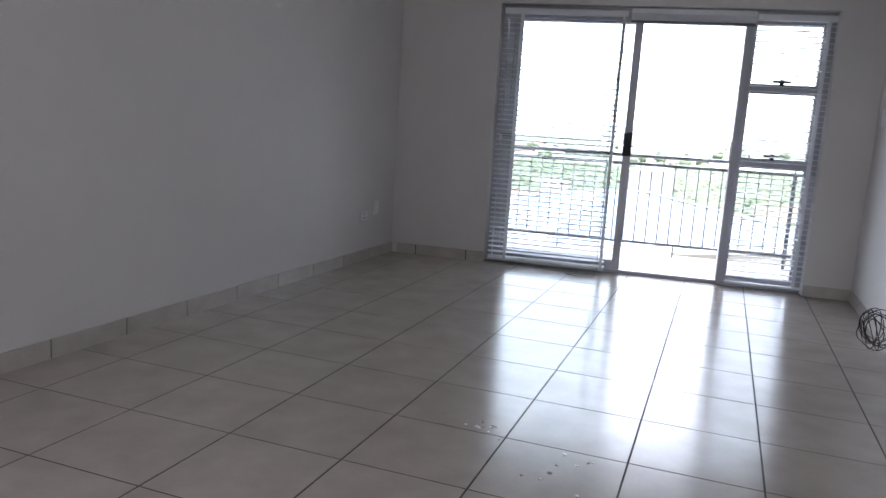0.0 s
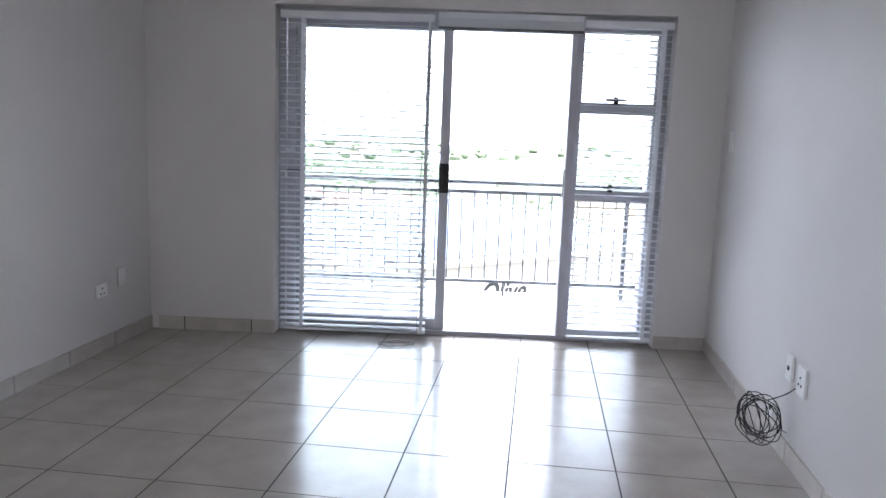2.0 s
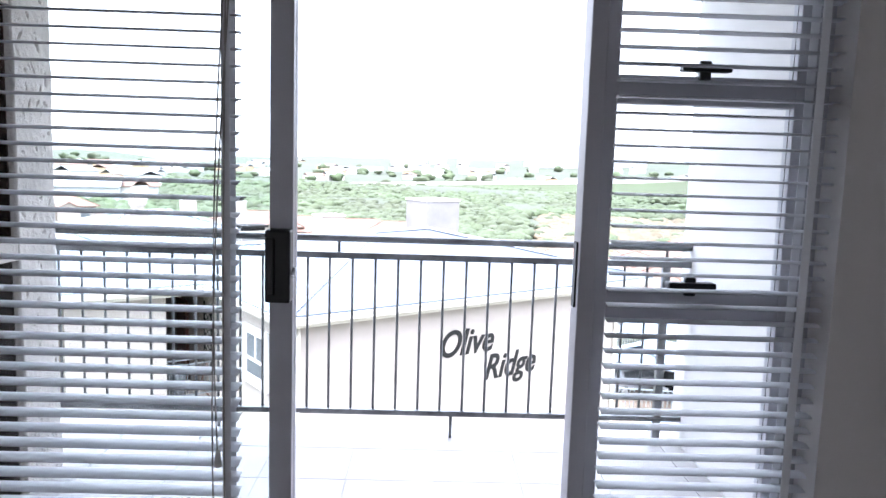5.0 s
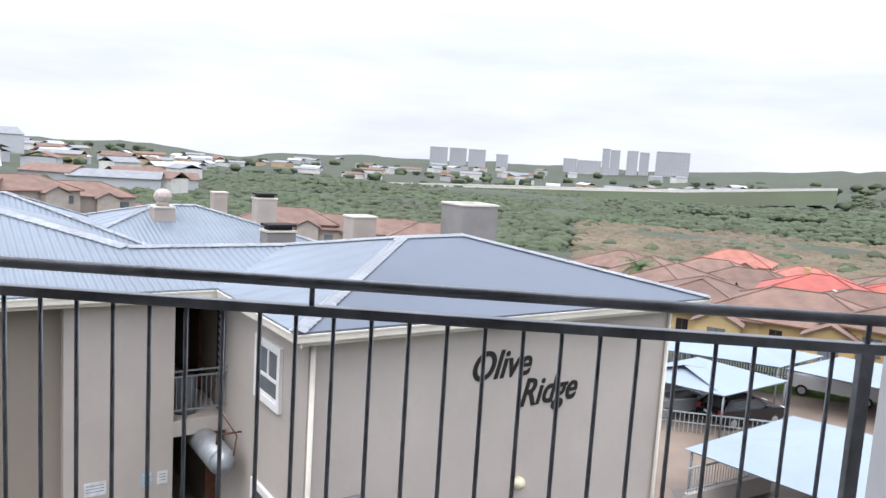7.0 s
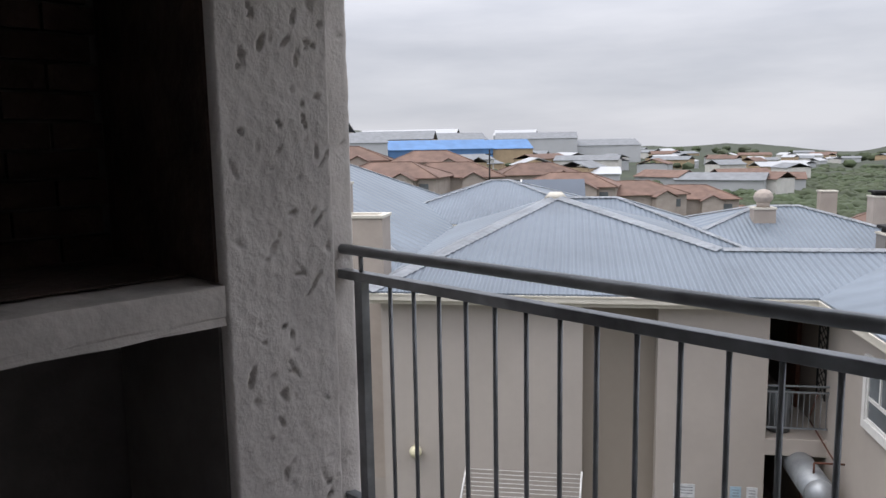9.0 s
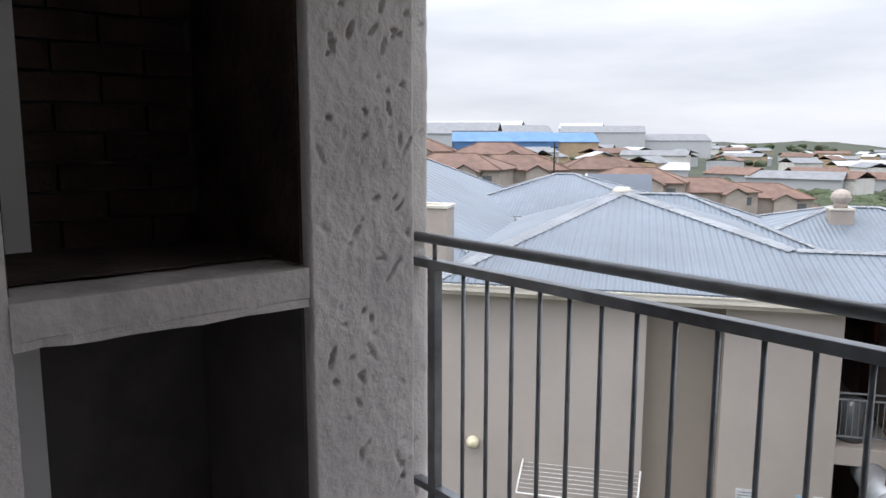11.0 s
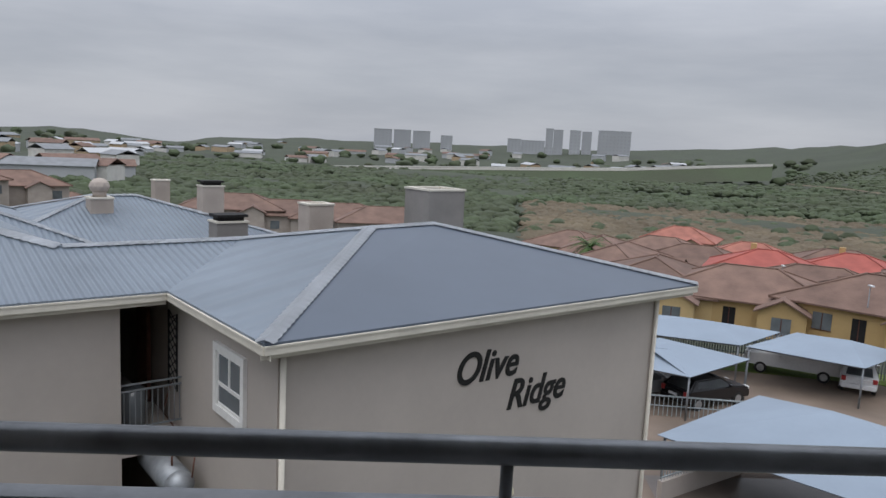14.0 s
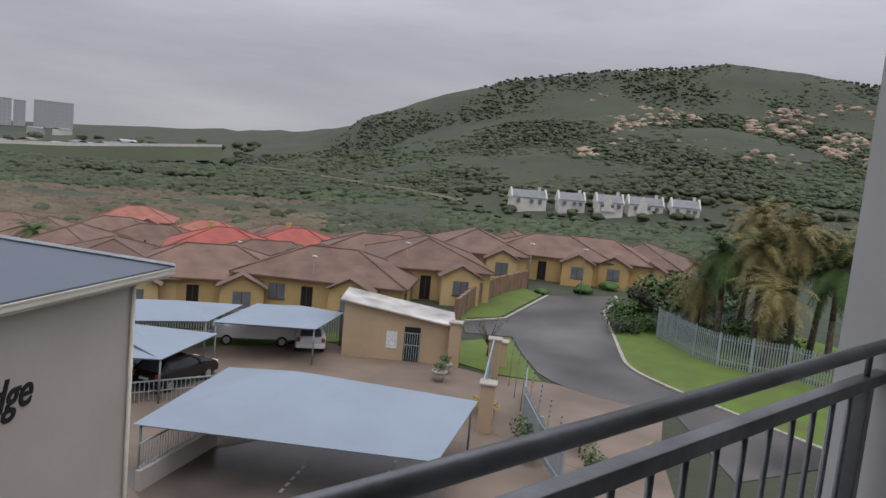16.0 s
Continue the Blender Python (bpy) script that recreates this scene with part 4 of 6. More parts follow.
for u, n, z in ((5.1, -3.62, -5.1), (-7.43, 0.3, -4.87)):
    gl = thing("globe_lamp", "round cream globe lamp on the rendered wall", "wall lamp", "globe lamps")
    bm = bmesh.new()
    part("globe", ball(bm, ap(u, n, z), 0.13, 3), M_CREAM, gl, smooth=True)
    part("base", tubes((ap(u, n + 0.02, z), ap(u, n + 0.12, z), 0.07)), M_POST, gl)
# water heater on the side wall
tank = thing("water_tank", "grey galvanised water heater tank bracketed to the wall", "water tank")
part("cylinder", tubes((ap(-0.06, 0.75, -4.80), ap(-0.06, -0.75, -4.80), 0.27), n=20), M_TANK, tank)
bm = bmesh.new()
part("end_cap", ball(bm, ap(-0.06, -0.75, -4.80), 0.27, 2), M_TANK, tank, smooth=True)
for n in (0.5, -0.5):
    part("bracket", tubes((ap(0.4, n, -4.35), ap(-0.1, n, -4.35), 0.018), (ap(-0.1, n, -4.35), ap(-0.1, n, -4.55), 0.018)), M_RUST, tank)
part("pipe", tubes((ap(0.2, -0.8, -4.3), ap(0.2, 0.9, -4.05), 0.014), (ap(0.2, -0.8, -4.3), ap(0.1, -0.9, -4.75), 0.014), (ap(0.2, 0.9, -4.05), ap(0.38, 0.95, -3.5), 0.014)), M_RUST, tank)
# drying rack and notices
rack = thing("drying_rack", "white wire drying rack folded out from the wall", "drying rack")
part("frame", tubes((ap(-6.4, 0.38, -5.15), ap(-6.45, -0.2, -5.6), 0.02), (ap(-6.45, -0.2, -5.6), ap(-4.15, -0.2, -5.6), 0.02), (ap(-4.15, -0.2, -5.6), ap(-4.1, 0.38, -5.15), 0.02)), M_WHITE, rack)
for i in range(7):
    q = i / 7
    part("wire", tubes((ap(-6.42, 0.36 - 0.5 * q, -5.2 - 0.4 * q), ap(-4.12, 0.36 - 0.5 * q, -5.2 - 0.4 * q), 0.006), n=5), M_WHITE, rack)
for u, w, mm in ((-2.35, 0.4, M_PAPER), (-1.3, 0.2, M_BLUEP), (-1.0, 0.2, M_PAPER)):
    nt = thing("notice", "small printed notice fixed to the rendered wall", "notice", "wall notices")
    part("sheet", boxes((u, 0.385, -5.55, u + w, 0.398, -5.28), m=APT), mm, nt)
    for i in range(3):
        part("text_bar", boxes((u + 0.04, 0.380, -5.35 - 0.06 * i, u + w - 0.04, 0.384, -5.335 - 0.06 * i), m=APT), M_POST, nt)

# chimneys: flat-topped blocks with a rim
def chimney(x, yy, z0, z1, w, d, material, turn=36.0, pot=""):
    t = thing("chimney", "rendered chimney block with a flat rim" if not pot else "rendered chimney with a metal cowl", "chimney", "roof chimneys", at=(x, yy, z0), turn=turn)
    h = z1 - z0
    part("shaft", boxes((-w / 2, -d / 2, 0, w / 2, d / 2, h - 0.06)), material, t)
    part("rim", boxes((-w / 2 - 0.03, -d / 2 - 0.03, h - 0.06, w / 2 + 0.03, -d / 2 + 0.12, h), (-w / 2 - 0.03, d / 2 - 0.12, h - 0.06, w / 2 + 0.03, d / 2 + 0.03, h), (-w / 2 - 0.03, -d / 2 + 0.12, h - 0.06, -w / 2 + 0.12, d / 2 - 0.12, h), (w / 2 - 0.12, -d / 2 + 0.12, h - 0.06, w / 2 + 0.03, d / 2 - 0.12, h)), M_FASCIA, t)
    if pot == "cowl":
        bm = bmesh.new()
        tube(bm, (0, 0, h), (0, 0, h + 0.2), 0.22, n=14)
        ball(bm, (0, 0, h + 0.35), 0.33, 2, (1, 1, 0.85))
        part("cowl", bm, M_CHIM, t)
    if pot == "cap":
        part("cap", boxes((-w / 2 + 0.1, -d / 2 + 0.1, h, w / 2 - 0.1, d / 2 - 0.1, h + 0.12), (-w / 2, -d / 2, h + 0.12, w / 2, d / 2, h + 0.2)), M_DARK, t)
    return t


def apt_chimney(u, n, *rest, **kw):
    p = ap(u, n, 0)
    return chimney(p.x, p.y, *rest, **kw)


chimney(1.65, 23.6, -2.0, -0.05, 1.35, 1.2, M_CHIMG)
chimney(-2.35, 27.2, -3.0, -0.98, 0.95, 0.8, M_CHIM)
chimney(-4.75, 24.6, -2.5, -1.42, 1.0, 0.7, M_CHIMG, pot="cap")
chimney(-9.4, 26.3, -2.6, -1.02, 0.72, 0.62, M_CHIM, pot="cowl")
chimney(-11.0, 37.3, -3, -1.09, 0.7, 0.6, M_CHIM)
chimney(-7.8, 34.1, -3, -1.02, 0.95, 0.7, M_CHIM, pot="cap")
apt_chimney(-8.75, 1.75, -6.0, -0.15, 0.95, 0.7, M_CHIM)
apt_chimney(-10.3, 4.6, -6.0, 0.40, 0.7, 0.7, M_CHIM)


# further roofs of the same estate
def hip_block(u0, u1, n0, n1, ze, rise, label):
    t = thing("apartment_building", label, "apartment building", "estate blocks behind")
    part("wall", boxes((u0 + 0.4, n0 + 0.4, G - 2, u1 - 0.4, n1 - 0.4, ze - 0.1), m=APT), M_RENDER, t)
    hw = min(u1 - u0, n1 - n0) / 2
    if u1 - u0 >= n1 - n0:
        r0, r1 = (u0 + hw, (n0 + n1) / 2), (u1 - hw, (n0 + n1) / 2)
    else:
        r0, r1 = ((u0 + u1) / 2, n0 + hw), ((u0 + u1) / 2, n1 - hw)
    a, b, c, d = ap(u0, n0, ze), ap(u1, n0, ze), ap(u1, n1, ze), ap(u0, n1, ze)
    e, f = ap(*r0, ze + rise), ap(*r1, ze + rise)
    quads = [[a, b, f, e], [b, c, f], [c, d, e, f], [d, a, e]] if u1 - u0 >= n1 - n0 else [[a, b, e], [b, c, f, e], [c, d, f], [d, a, e, f]]
    for k, q in enumerate(quads):
        part("roof", sheet(q, 0.05), M_ROOF_N if k % 2 == 0 else M_ROOF_U, t, "corrugated blue-grey roof slope")
    corners = [(a, e), (b, f), (c, f), (d, e)] if u1 - u0 >= n1 - n0 else [(a, e), (b, e), (c, f), (d, f)]
    for p, q in corners + [(e, f)]:
        ridge(p, q, 0.13, parent=t)
    part("gutter", boxes((u0, n0 - 0.02, ze - 0.2, u1, n0 + 0.1, ze - 0.04), m=APT), M_FASCIA, t)
    return t


hip_block(-9.5, 1.8, 9.0, 18.0, -2.3, 1.62, "low hip roofed block behind with grey sheet roof")
hip_block(-3.0, 9.0, 9.5, 20.0, -2.6, 1.5, "hip roofed block with pale ridge flashing")
big = hip_block(-26.0, -9.0, 9.0, 30.0, -2.7, 4.0, "large hip roofed block rising up the slope")
dm = pose(-26.4, 36.2, -2.6, 0, 0, -52)
dormer = part("dormer", boxes((-1.1, -1.2, 0, 1.1, 2.0, 0.9), m=dm), M_RENDER, big)
bm = bmesh.new()
for sg in (-1, 1):
    sheet([dm @ Vector(c) for c in ((sg * 1.5, -1.5, 0.75), (0, -1.5, 1.75), (0, 2.2, 1.75), (sg * 1.5, 2.2, 0.75))], 0.06, bm)
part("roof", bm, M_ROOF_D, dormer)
part("barge_board", tubes((dm @ Vector((-1.5, -1.52, 0.72)), dm @ Vector((0, -1.52, 1.72)), 0.07), (dm @ Vector((1.5, -1.52, 0.72)), dm @ Vector((0, -1.52, 1.72)), 0.07), n=4), M_WHITE, dormer)
hip_block(-14.0, -2.0, 20.0, 31.0, -2.3, 1.7, "hip roofed block further up the slope")


# ---- parking court ----
def carport(corners, peak, ends, label):
    """A stretched hipped shade sheet on steel posts: corners at the rim, ends of its ridge."""
    t = thing("carport", label, "carport", "shade sheet carports", at=(0, 0, 0))
    zr, zp = -8.5, peak
    c = [Vector((x, yy, zr)) for x, yy in corners]
    e = [Vector((x, yy, zp)) for x, yy in ends]
    sub = bmesh.new()
    for q in ([c[0], c[1], e[1], e[0]], [c[1], c[2], e[1]], [c[2], c[3], e[0], e[1]], [c[3], c[0], e[0]]):
        sheet(q, 0.02, sub)
    part("shade_sheet", sub, M_SHADE, t, "pale blue-grey stretched shade sheet")
    for k in range(4):
        p = c[k].lerp(sum(c, Vector()) / 4, 0.04)
        part("post", tubes(((p.x, p.y, G + 0.02), (p.x, p.y, zr - 0.03), 0.05)), M_POST, t)
        q = c[(k + 1) % 4].lerp(sum(c, Vector()) / 4, 0.04)
        part("beam", tubes(((p.x, p.y, zr - 0.06), (q.x, q.y, zr - 0.06), 0.035)), M_POST, t)
    return t


carport([(9.95, 25.8), (17.05, 18.2), (22.8, 22.05), (15.8, 30.5)], -7.45, [(16.2, 25.9), (16.9, 25.0)], "large pale blue shade sheet carport beside the gable")
carport([(13.7, 32.7), (17.95, 36.0), (14.6, 39.6), (9.6, 35.5)], -7.9, [(13.8, 36.2), (12.6, 35.4)], "pale shade sheet carport over two parked cars")
carport([(18.8, 38.4), (23.2, 35.1), (27.2, 38.1), (23.4, 42.0)], -7.9, [(22.6, 39.0), (24.2, 38.2)], "pale shade sheet carport beside the guard house")
carport([(12.0, 41.2), (18.6, 38.6), (22.4, 41.9), (15.6, 45.5)], -7.9, [(16.6, 42.2), (18.2, 41.4)], "pale shade sheet carport by the rear fence")


def car(name, label, paint, at, turn, kind="hatch"):
    t = thing(name, label, "car", "parked cars", at=at, turn=turn)
    L, W = (4.2, 1.7) if kind != "pickup" else (5.1, 1.8)
    if kind == "pickup":
        prof = [(-2.5, 0.45), (-2.5, 1.15), (-0.6, 1.18), (-0.45, 1.75), (0.9, 1.75), (1.45, 1.2), (2.45, 1.08), (2.55, 0.45)]
        glass_p = [(-0.35, 1.25), (-0.25, 1.66), (0.82, 1.66), (1.2, 1.25)]
    else:
        prof = [(-2.05, 0.35), (-2.1, 0.9), (-1.9, 1.0), (-1.45, 1.42), (0.15, 1.47), (1.05, 0.98), (1.95, 0.85), (2.1, 0.6), (2.08, 0.35)]
        glass_p = [(-1.6, 1.02), (-1.3, 1.36), (0.1, 1.40), (0.78, 1.0)]
    bm = bmesh.new()
    rows = []
    for s, k in ((-W / 2, 0), (-W / 2 * 0.0, 0), (W / 2, 0)):
        rows.append([bm.verts.new((x, s * (0.82 if z > 1.2 else 1.0), z + (0.03 if s == 0 and z > 0.8 else 0))) for x, z in prof])
    k = len(prof)
    for a, b in zip(rows, rows[1:]):
        for i in range(k):
            bm.faces.new((a[i], a[(i + 1) % k], b[(i + 1) % k], b[i]))
    bm.faces.new(rows[0][::-1])
    bm.faces.new(rows[-1])
    bmesh.ops.recalc_face_normals(bm, faces=list(bm.faces))
    bmesh.ops.bevel(bm, geom=[e for e in bm.edges if e.calc_face_angle(0) > 0.4], offset=0.05, segments=2, affect="EDGES")
    part("body", bm, paint, t)
    for s in (-1, 1):
        gm = bmesh.new()
        vs = [gm.verts.new((x, s * (W / 2 * (0.99 if z < 1.2 else 0.835) + 0.012), z)) for x, z in glass_p]
        gm.faces.new(vs if s < 0 else vs[::-1])
        bmesh.ops.solidify(gm, geom=list(gm.faces), thickness=0.02)
        part("side_window", gm, M_PANE, t)
        part("headlight", boxes((L / 2 - 0.12, s * W * 0.36 - 0.16, 0.68, L / 2 + 0.02, s * W * 0.36 + 0.16, 0.84), bevel=0.03), M_PLATE, t)
        part("tail_lamp", boxes((-L / 2 - 0.02, s * W * 0.42 - 0.12, 0.72, -L / 2 + 0.14, s * W * 0.42 + 0.1, 0.96), bevel=0.03), M_LAMP, t)
        part("mirror", boxes((0.55, s * (W / 2 + 0.1) - 0.09, 0.98, 0.7, s * (W / 2 + 0.1) + 0.09, 1.12), bevel=0.02), paint, t)
        for x in (-L * 0.31, L * 0.31):
            wh = part("wheel", tubes(((x, s * (W / 2 - 0.19), 0.32), (x, s * (W / 2 + 0.01), 0.32), 0.32), n=18), M_TYRE, t)
            part("rim", tubes(((x, s * (W / 2 - 0.05), 0.32), (x, s * (W / 2 + 0.02), 0.32), 0.2), n=12), M_RIM, wh)
    if kind != "pickup":
        gm = bmesh.new()
        gm.faces.new([gm.verts.new(c) for c in ((-1.93, -0.62, 1.03), (-1.93, 0.62, 1.03), (-1.55, 0.55, 1.40), (-1.55, -0.55, 1.40))][::-1])
        bmesh.ops.solidify(gm, geom=list(gm.faces), thickness=0.03)
        part("rear_window", gm, M_PANE, t)
        part("bumper", boxes((-2.16, -0.8, 0.36, -2.0, 0.8, 0.62), bevel=0.04), paint, t)
        part("number_plate", boxes((-2.17, -0.25, 0.66, -2.11, 0.25, 0.77)), M_PAPER, t)
    part("windscreen", boxes((0.2, -0.6, 1.02, 0.24, 0.6, 1.38), m=pose(0.42, 0, 0.24, 0, -28, 0) @ pose(0, 0, -0.02)) if kind != "pickup" else boxes((0.95, -0.65, 1.22, 0.99, 0.65, 1.66), m=pose(0.35, 0, 0.1, 0, -14, 0)), M_PANE, t)
    return t


car("car", "small black hatchback parked under a shade sheet", M_CARB, (15.6, 35.4, G + 0.03), 25)
car("car", "silver hatchback parked under a shade sheet", M_CARS, (12.6, 36.2, G + 0.03), 25)
car("pickup_truck", "white pickup truck parked on the grass behind the carport", M_CARW, (22.6, 40.6, G + 0.05), 150, "pickup")
car("car", "small white car parked beside the pickup truck", M_CARW, (25.3, 38.9, G + 0.05), 60)


def palisade(name, label, pts, h, material, step=0.17, z=None, group="fences"):
    t = thing(name, label, "fence", group)
    for a, b in zip(pts, pts[1:]):
        L = math.dist(a, b)
        ang = math.degrees(math.atan2(b[1] - a[1], b[0] - a[0]))
        m = pose(a[0], a[1], (z if z is not None else G) + 0.05, 0, 0, ang)
        part("post", boxes((-0.05, -0.05, 0, 0.05, 0.05, h + 0.05), m=m), material, t)
        part("rail", boxes((0, 0.02, h * 0.2, L, 0.06, h * 0.2 + 0.05), (0, 0.02, h * 0.82, L, 0.06, h * 0.82 + 0.05), m=m), material, t)
        bm = bmesh.new()
        k = int(L / step)
        for i in range(k):
            x = (i + 0.5) * L / k
            box(bm, x - 0.035, -0.012, 0.05, x + 0.035, 0.012, h - 0.1, m=m)
            tip = [bm.verts.new(m @ Vector(c)) for c in ((x - 0.035, 0, h - 0.1), (x + 0.035, 0, h - 0.1), (x, 0, h))]
            bm.faces.new(tip)
        part("pale", bm, material, t)["kind"] = "stuff"
    return t


palisade("palisade_fence", "pale grey-blue steel palisade fence round the garden", [(51.4, 31.0), (50.0, 28.6), (48.6, 26.4), (47.8, 24.2), (48.4, 22.2), (49.4, 20.2), (49.3, 17.0), (49.0, 13.5)], 2.3, M_FENCE)
palisade("palisade_fence", "grey steel palisade fence at the back of the garden", [(51.4, 31.0), (55.5, 30.2), (59.0, 28.6), (62.0, 26.5)], 2.0, M_FENCE)
palisade("palisade_fence", "dark steel fence along the back of the carports", [(11.0, 46.0), (16.0, 45.0), (21.5, 43.0), (26.0, 40.6), (29.5, 38.4)], 1.9, M_POST, 0.15)
palisade("palisade_fence", "grey steel fence beside the parking court gate", [(22.8, 17.4), (24.6, 20.0), (27.2, 23.2), (30.6, 26.0)], 1.7, M_FENCE, 0.15)
# the low railing on the wall by the gable
rl = thing("parking_railing", "pale blue steel railing on a low rendered wall", "railing")
part("low_wall", boxes((0, -0.1, 0, 4.6, 0.1, 0.75), m=pose(9.9, 25.0, G, 0, 0, 32)), M_RENDER, rl)
part("rail", boxes((0, -0.025, 1.65, 4.6, 0.025, 1.7), (0, -0.02, 0.85, 4.6, 0.02, 0.89), m=pose(9.9, 25.0, G, 0, 0, 32)), M_FENCE, rl)
for i in range(30):
    part("bar", boxes((0.06 + 0.15 * i, -0.01, 0.75, 0.085 + 0.15 * i, 0.01, 1.65), m=pose(9.9, 25.0, G, 0, 0, 32)), M_FENCE, rl)
rl = thing("parking_railing", "grey steel rail in front of the parked cars", "railing")
part("rail", boxes((0, -0.03, 0.95, 6.5, 0.03, 1.01), (0, -0.03, 0.5, 6.5, 0.03, 0.54), m=pose(11.0, 33.6, G, 0, 0, -8)), M_FENCE, rl)
for i in range(33):
    part("bar", boxes((0.05 + 0.2 * i, -0.01, 0, 0.08 + 0.2 * i, 0.01, 0.95), m=pose(11.0, 33.6, G, 0, 0, -8)), M_FENCE, rl)

# guard house with a mono-pitch roof
gh = thing("guard_house", "small beige guard house with a pale sloping roof", "guard house")
GA, GB = Vector((25.9, 36.3, 0)), Vector((30.5, 32.1, 0))
gx = (GB - GA).normalized()
gy = Vector((-gx.y, gx.x, 0))
GM = Matrix.Translation((GA.x, GA.y, G)) @ Matrix(((gx.x, gy.x, 0, 0), (gx.y, gy.y, 0, 0), (0, 0, 1, 0), (0, 0, 0, 1)))
GL = (GB - GA).length
bm = bmesh.new()
low, hi = 2.4, 3.3
vs = [bm.verts.new(GM @ Vector(c)) for c in ((0, 0, 0), (GL, 0, 0), (GL, 3.4, 0), (0, 3.4, 0), (0, 0, hi), (GL, 0, low), (GL, 3.4, low), (0, 3.4, hi))]
for f in ((3, 2, 1, 0), (4, 5, 6, 7), (0, 1, 5, 4), (1, 2, 6, 5), (2, 3, 7, 6), (3, 0, 4, 7)):
    bm.faces.new([vs[i] for i in f])
part("wall", bm, M_TAN, gh, "beige rendered wall")
part("roof", sheet([GM @ Vector(c) for c in ((-0.25, -0.3, hi + 0.16), (GL + 0.3, -0.3, low + 0.05), (GL + 0.3, 3.7, low + 0.05), (-0.25, 3.7, hi + 0.16))], 0.09), M_ROOFW, gh, "pale sheet roof")
dr = part("door", boxes((3.6, -0.02, 0.05, 4.55, 0.0, 2.1), m=GM), M_DARK, gh, "dark doorway behind a barred gate")
for i in range(7):
    part("bar", boxes((3.65 + 0.14 * i, -0.07, 0.1, 3.68 + 0.14 * i, -0.04, 1.75), m=GM), M_FENCE, dr)
part("gate_rail", boxes((3.6, -0.065, 1.0, 4.55, -0.045, 1.05), (3.6, -0.065, 1.72, 4.55, -0.045, 1.77), m=GM), M_FENCE, dr)
part("notice_board", boxes((2.55, -0.04, 0.75, 3.2, 0.0, 1.75), m=GM), M_PAPER, gh, "white notice board")

# gate: pillars, panels, pots
for x, yy, h in ((31.55, 29.4, 2.1), (24.7, 23.3, 2.2), (30.6, 31.7, 2.6), (33.4, 30.5, 1.5)):
    gp = thing("gate_pillar", "beige rendered gate pillar with a stone cap", "gate pillar", "gate pillars", at=(x, yy, G + 0.02), turn=40)
    part("shaft", boxes((-0.32, -0.32, 0, 0.32, 0.32, h)), M_TAN, gp)
    part("cap", boxes((-0.4, -0.4, h, 0.4, 0.4, h + 0.12), bevel=0.03), M_KERB, gp)
gate = thing("sliding_gate", "tall pale steel vehicle gate with diagonal braces", "gate")
gm = pose(24.9, 23.8, G + 0.05, 0, 0, 40.5)
part("gate_frame", boxes((0, -0.03, 0.1, 8.2, 0.03, 0.18), (0, -0.03, 2.1, 8.2, 0.03, 2.18), (0, -0.03, 0.1, 0.08, 0.03, 2.18), (8.12, -0.03, 0.1, 8.2, 0.03, 2.18), (4.05, -0.03, 0.1, 4.13, 0.03, 2.18), m=gm), M_FENCE, gate)
for i in range(62):
    part("bar", boxes((0.12 + 0.13 * i, -0.01, 0.18, 0.145 + 0.13 * i, 0.01, 2.1), m=gm), M_FENCE, gate)
part("brace", tubes((gm @ Vector((0.1, 0, 0.2)), gm @ Vector((4.05, 0, 2.1)), 0.03), (gm @ Vector((4.1, 0, 2.1)), gm @ Vector((8.1, 0, 0.2)), 0.03)), M_FENCE, gate)
for k in range(7):
    ep = thing("electric_fence_post", "thin steel electric fence post with black insulators", "fence post", "electric fence posts", at=(23.4 + 1.25 * k, 18.2 + 1.55 * k, G + 1.75), turn=0)
    part("pole", tubes(((0, 0, -1.75), (0.1, 0.05, 0.9), 0.02), n=6), M_POST, ep)
    for i in range(4):
        part("insulator", tubes(((0.04 * i / 3 + 0.06, 0.03, 0.1 + 0.22 * i), (0.04 * i / 3 + 0.14, 0.06, 0.1 + 0.22 * i), 0.035), n=6), M_DARK, ep)


def leaves(rg, n, centre, spread, size, verts, faces):
    for _ in range(n):
        d = Vector((rg.gauss(0, 1), rg.gauss(0, 1), rg.gauss(0, 1)))
        d = d.normalized() * rg.random() ** 0.4
        c = Vector(centre) + Vector((d.x * spread[0], d.y * spread[1], d.z * spread[2]))
        a = Vector((rg.uniform(-1, 1), rg.uniform(-1, 1), rg.uniform(-0.6, 0.6))).normalized() * size * rg.uniform(0.6, 1.3)
        b = a.cross(Vector((rg.uniform(-1, 1), rg.uniform(-1, 1), 1))).normalized() * size * rg.uniform(0.3, 0.6)
        k = len(verts)
        verts += [c - a, c + b, c + a, c - b]
        faces.append((k, k + 1, k + 2, k + 3))


def shrub(at, w, h, material, seed, label="leafy green garden shrub", name="shrub", n=260):
    rg = random.Random(seed)
    t = thing(name, label, name, "garden shrubs", at=at)
    part("stem", tubes(((0, 0, 0), (0.05, 0, h * 0.4), 0.05, 0.03), ((0, 0, h * 0.2), (w * 0.2, 0.1, h * 0.55), 0.03, 0.015), ((0, 0, h * 0.25), (-w * 0.2, -0.1, h * 0.6), 0.03, 0.015), n=6), M_BARK, t)
    v, f = [], []
    for k in range(7):
        c = (rg.uniform(-0.3, 0.3) * w, rg.uniform(-0.3, 0.3) * w, h * rg.uniform(0.3, 0.8))
        leaves(rg, n // 7, c, (w * 0.28, w * 0.28, h * 0.24), 0.16 * max(0.6, min(1.6, h / 2)), v, f)
    soup("crown", v, f, material, t)
    return t


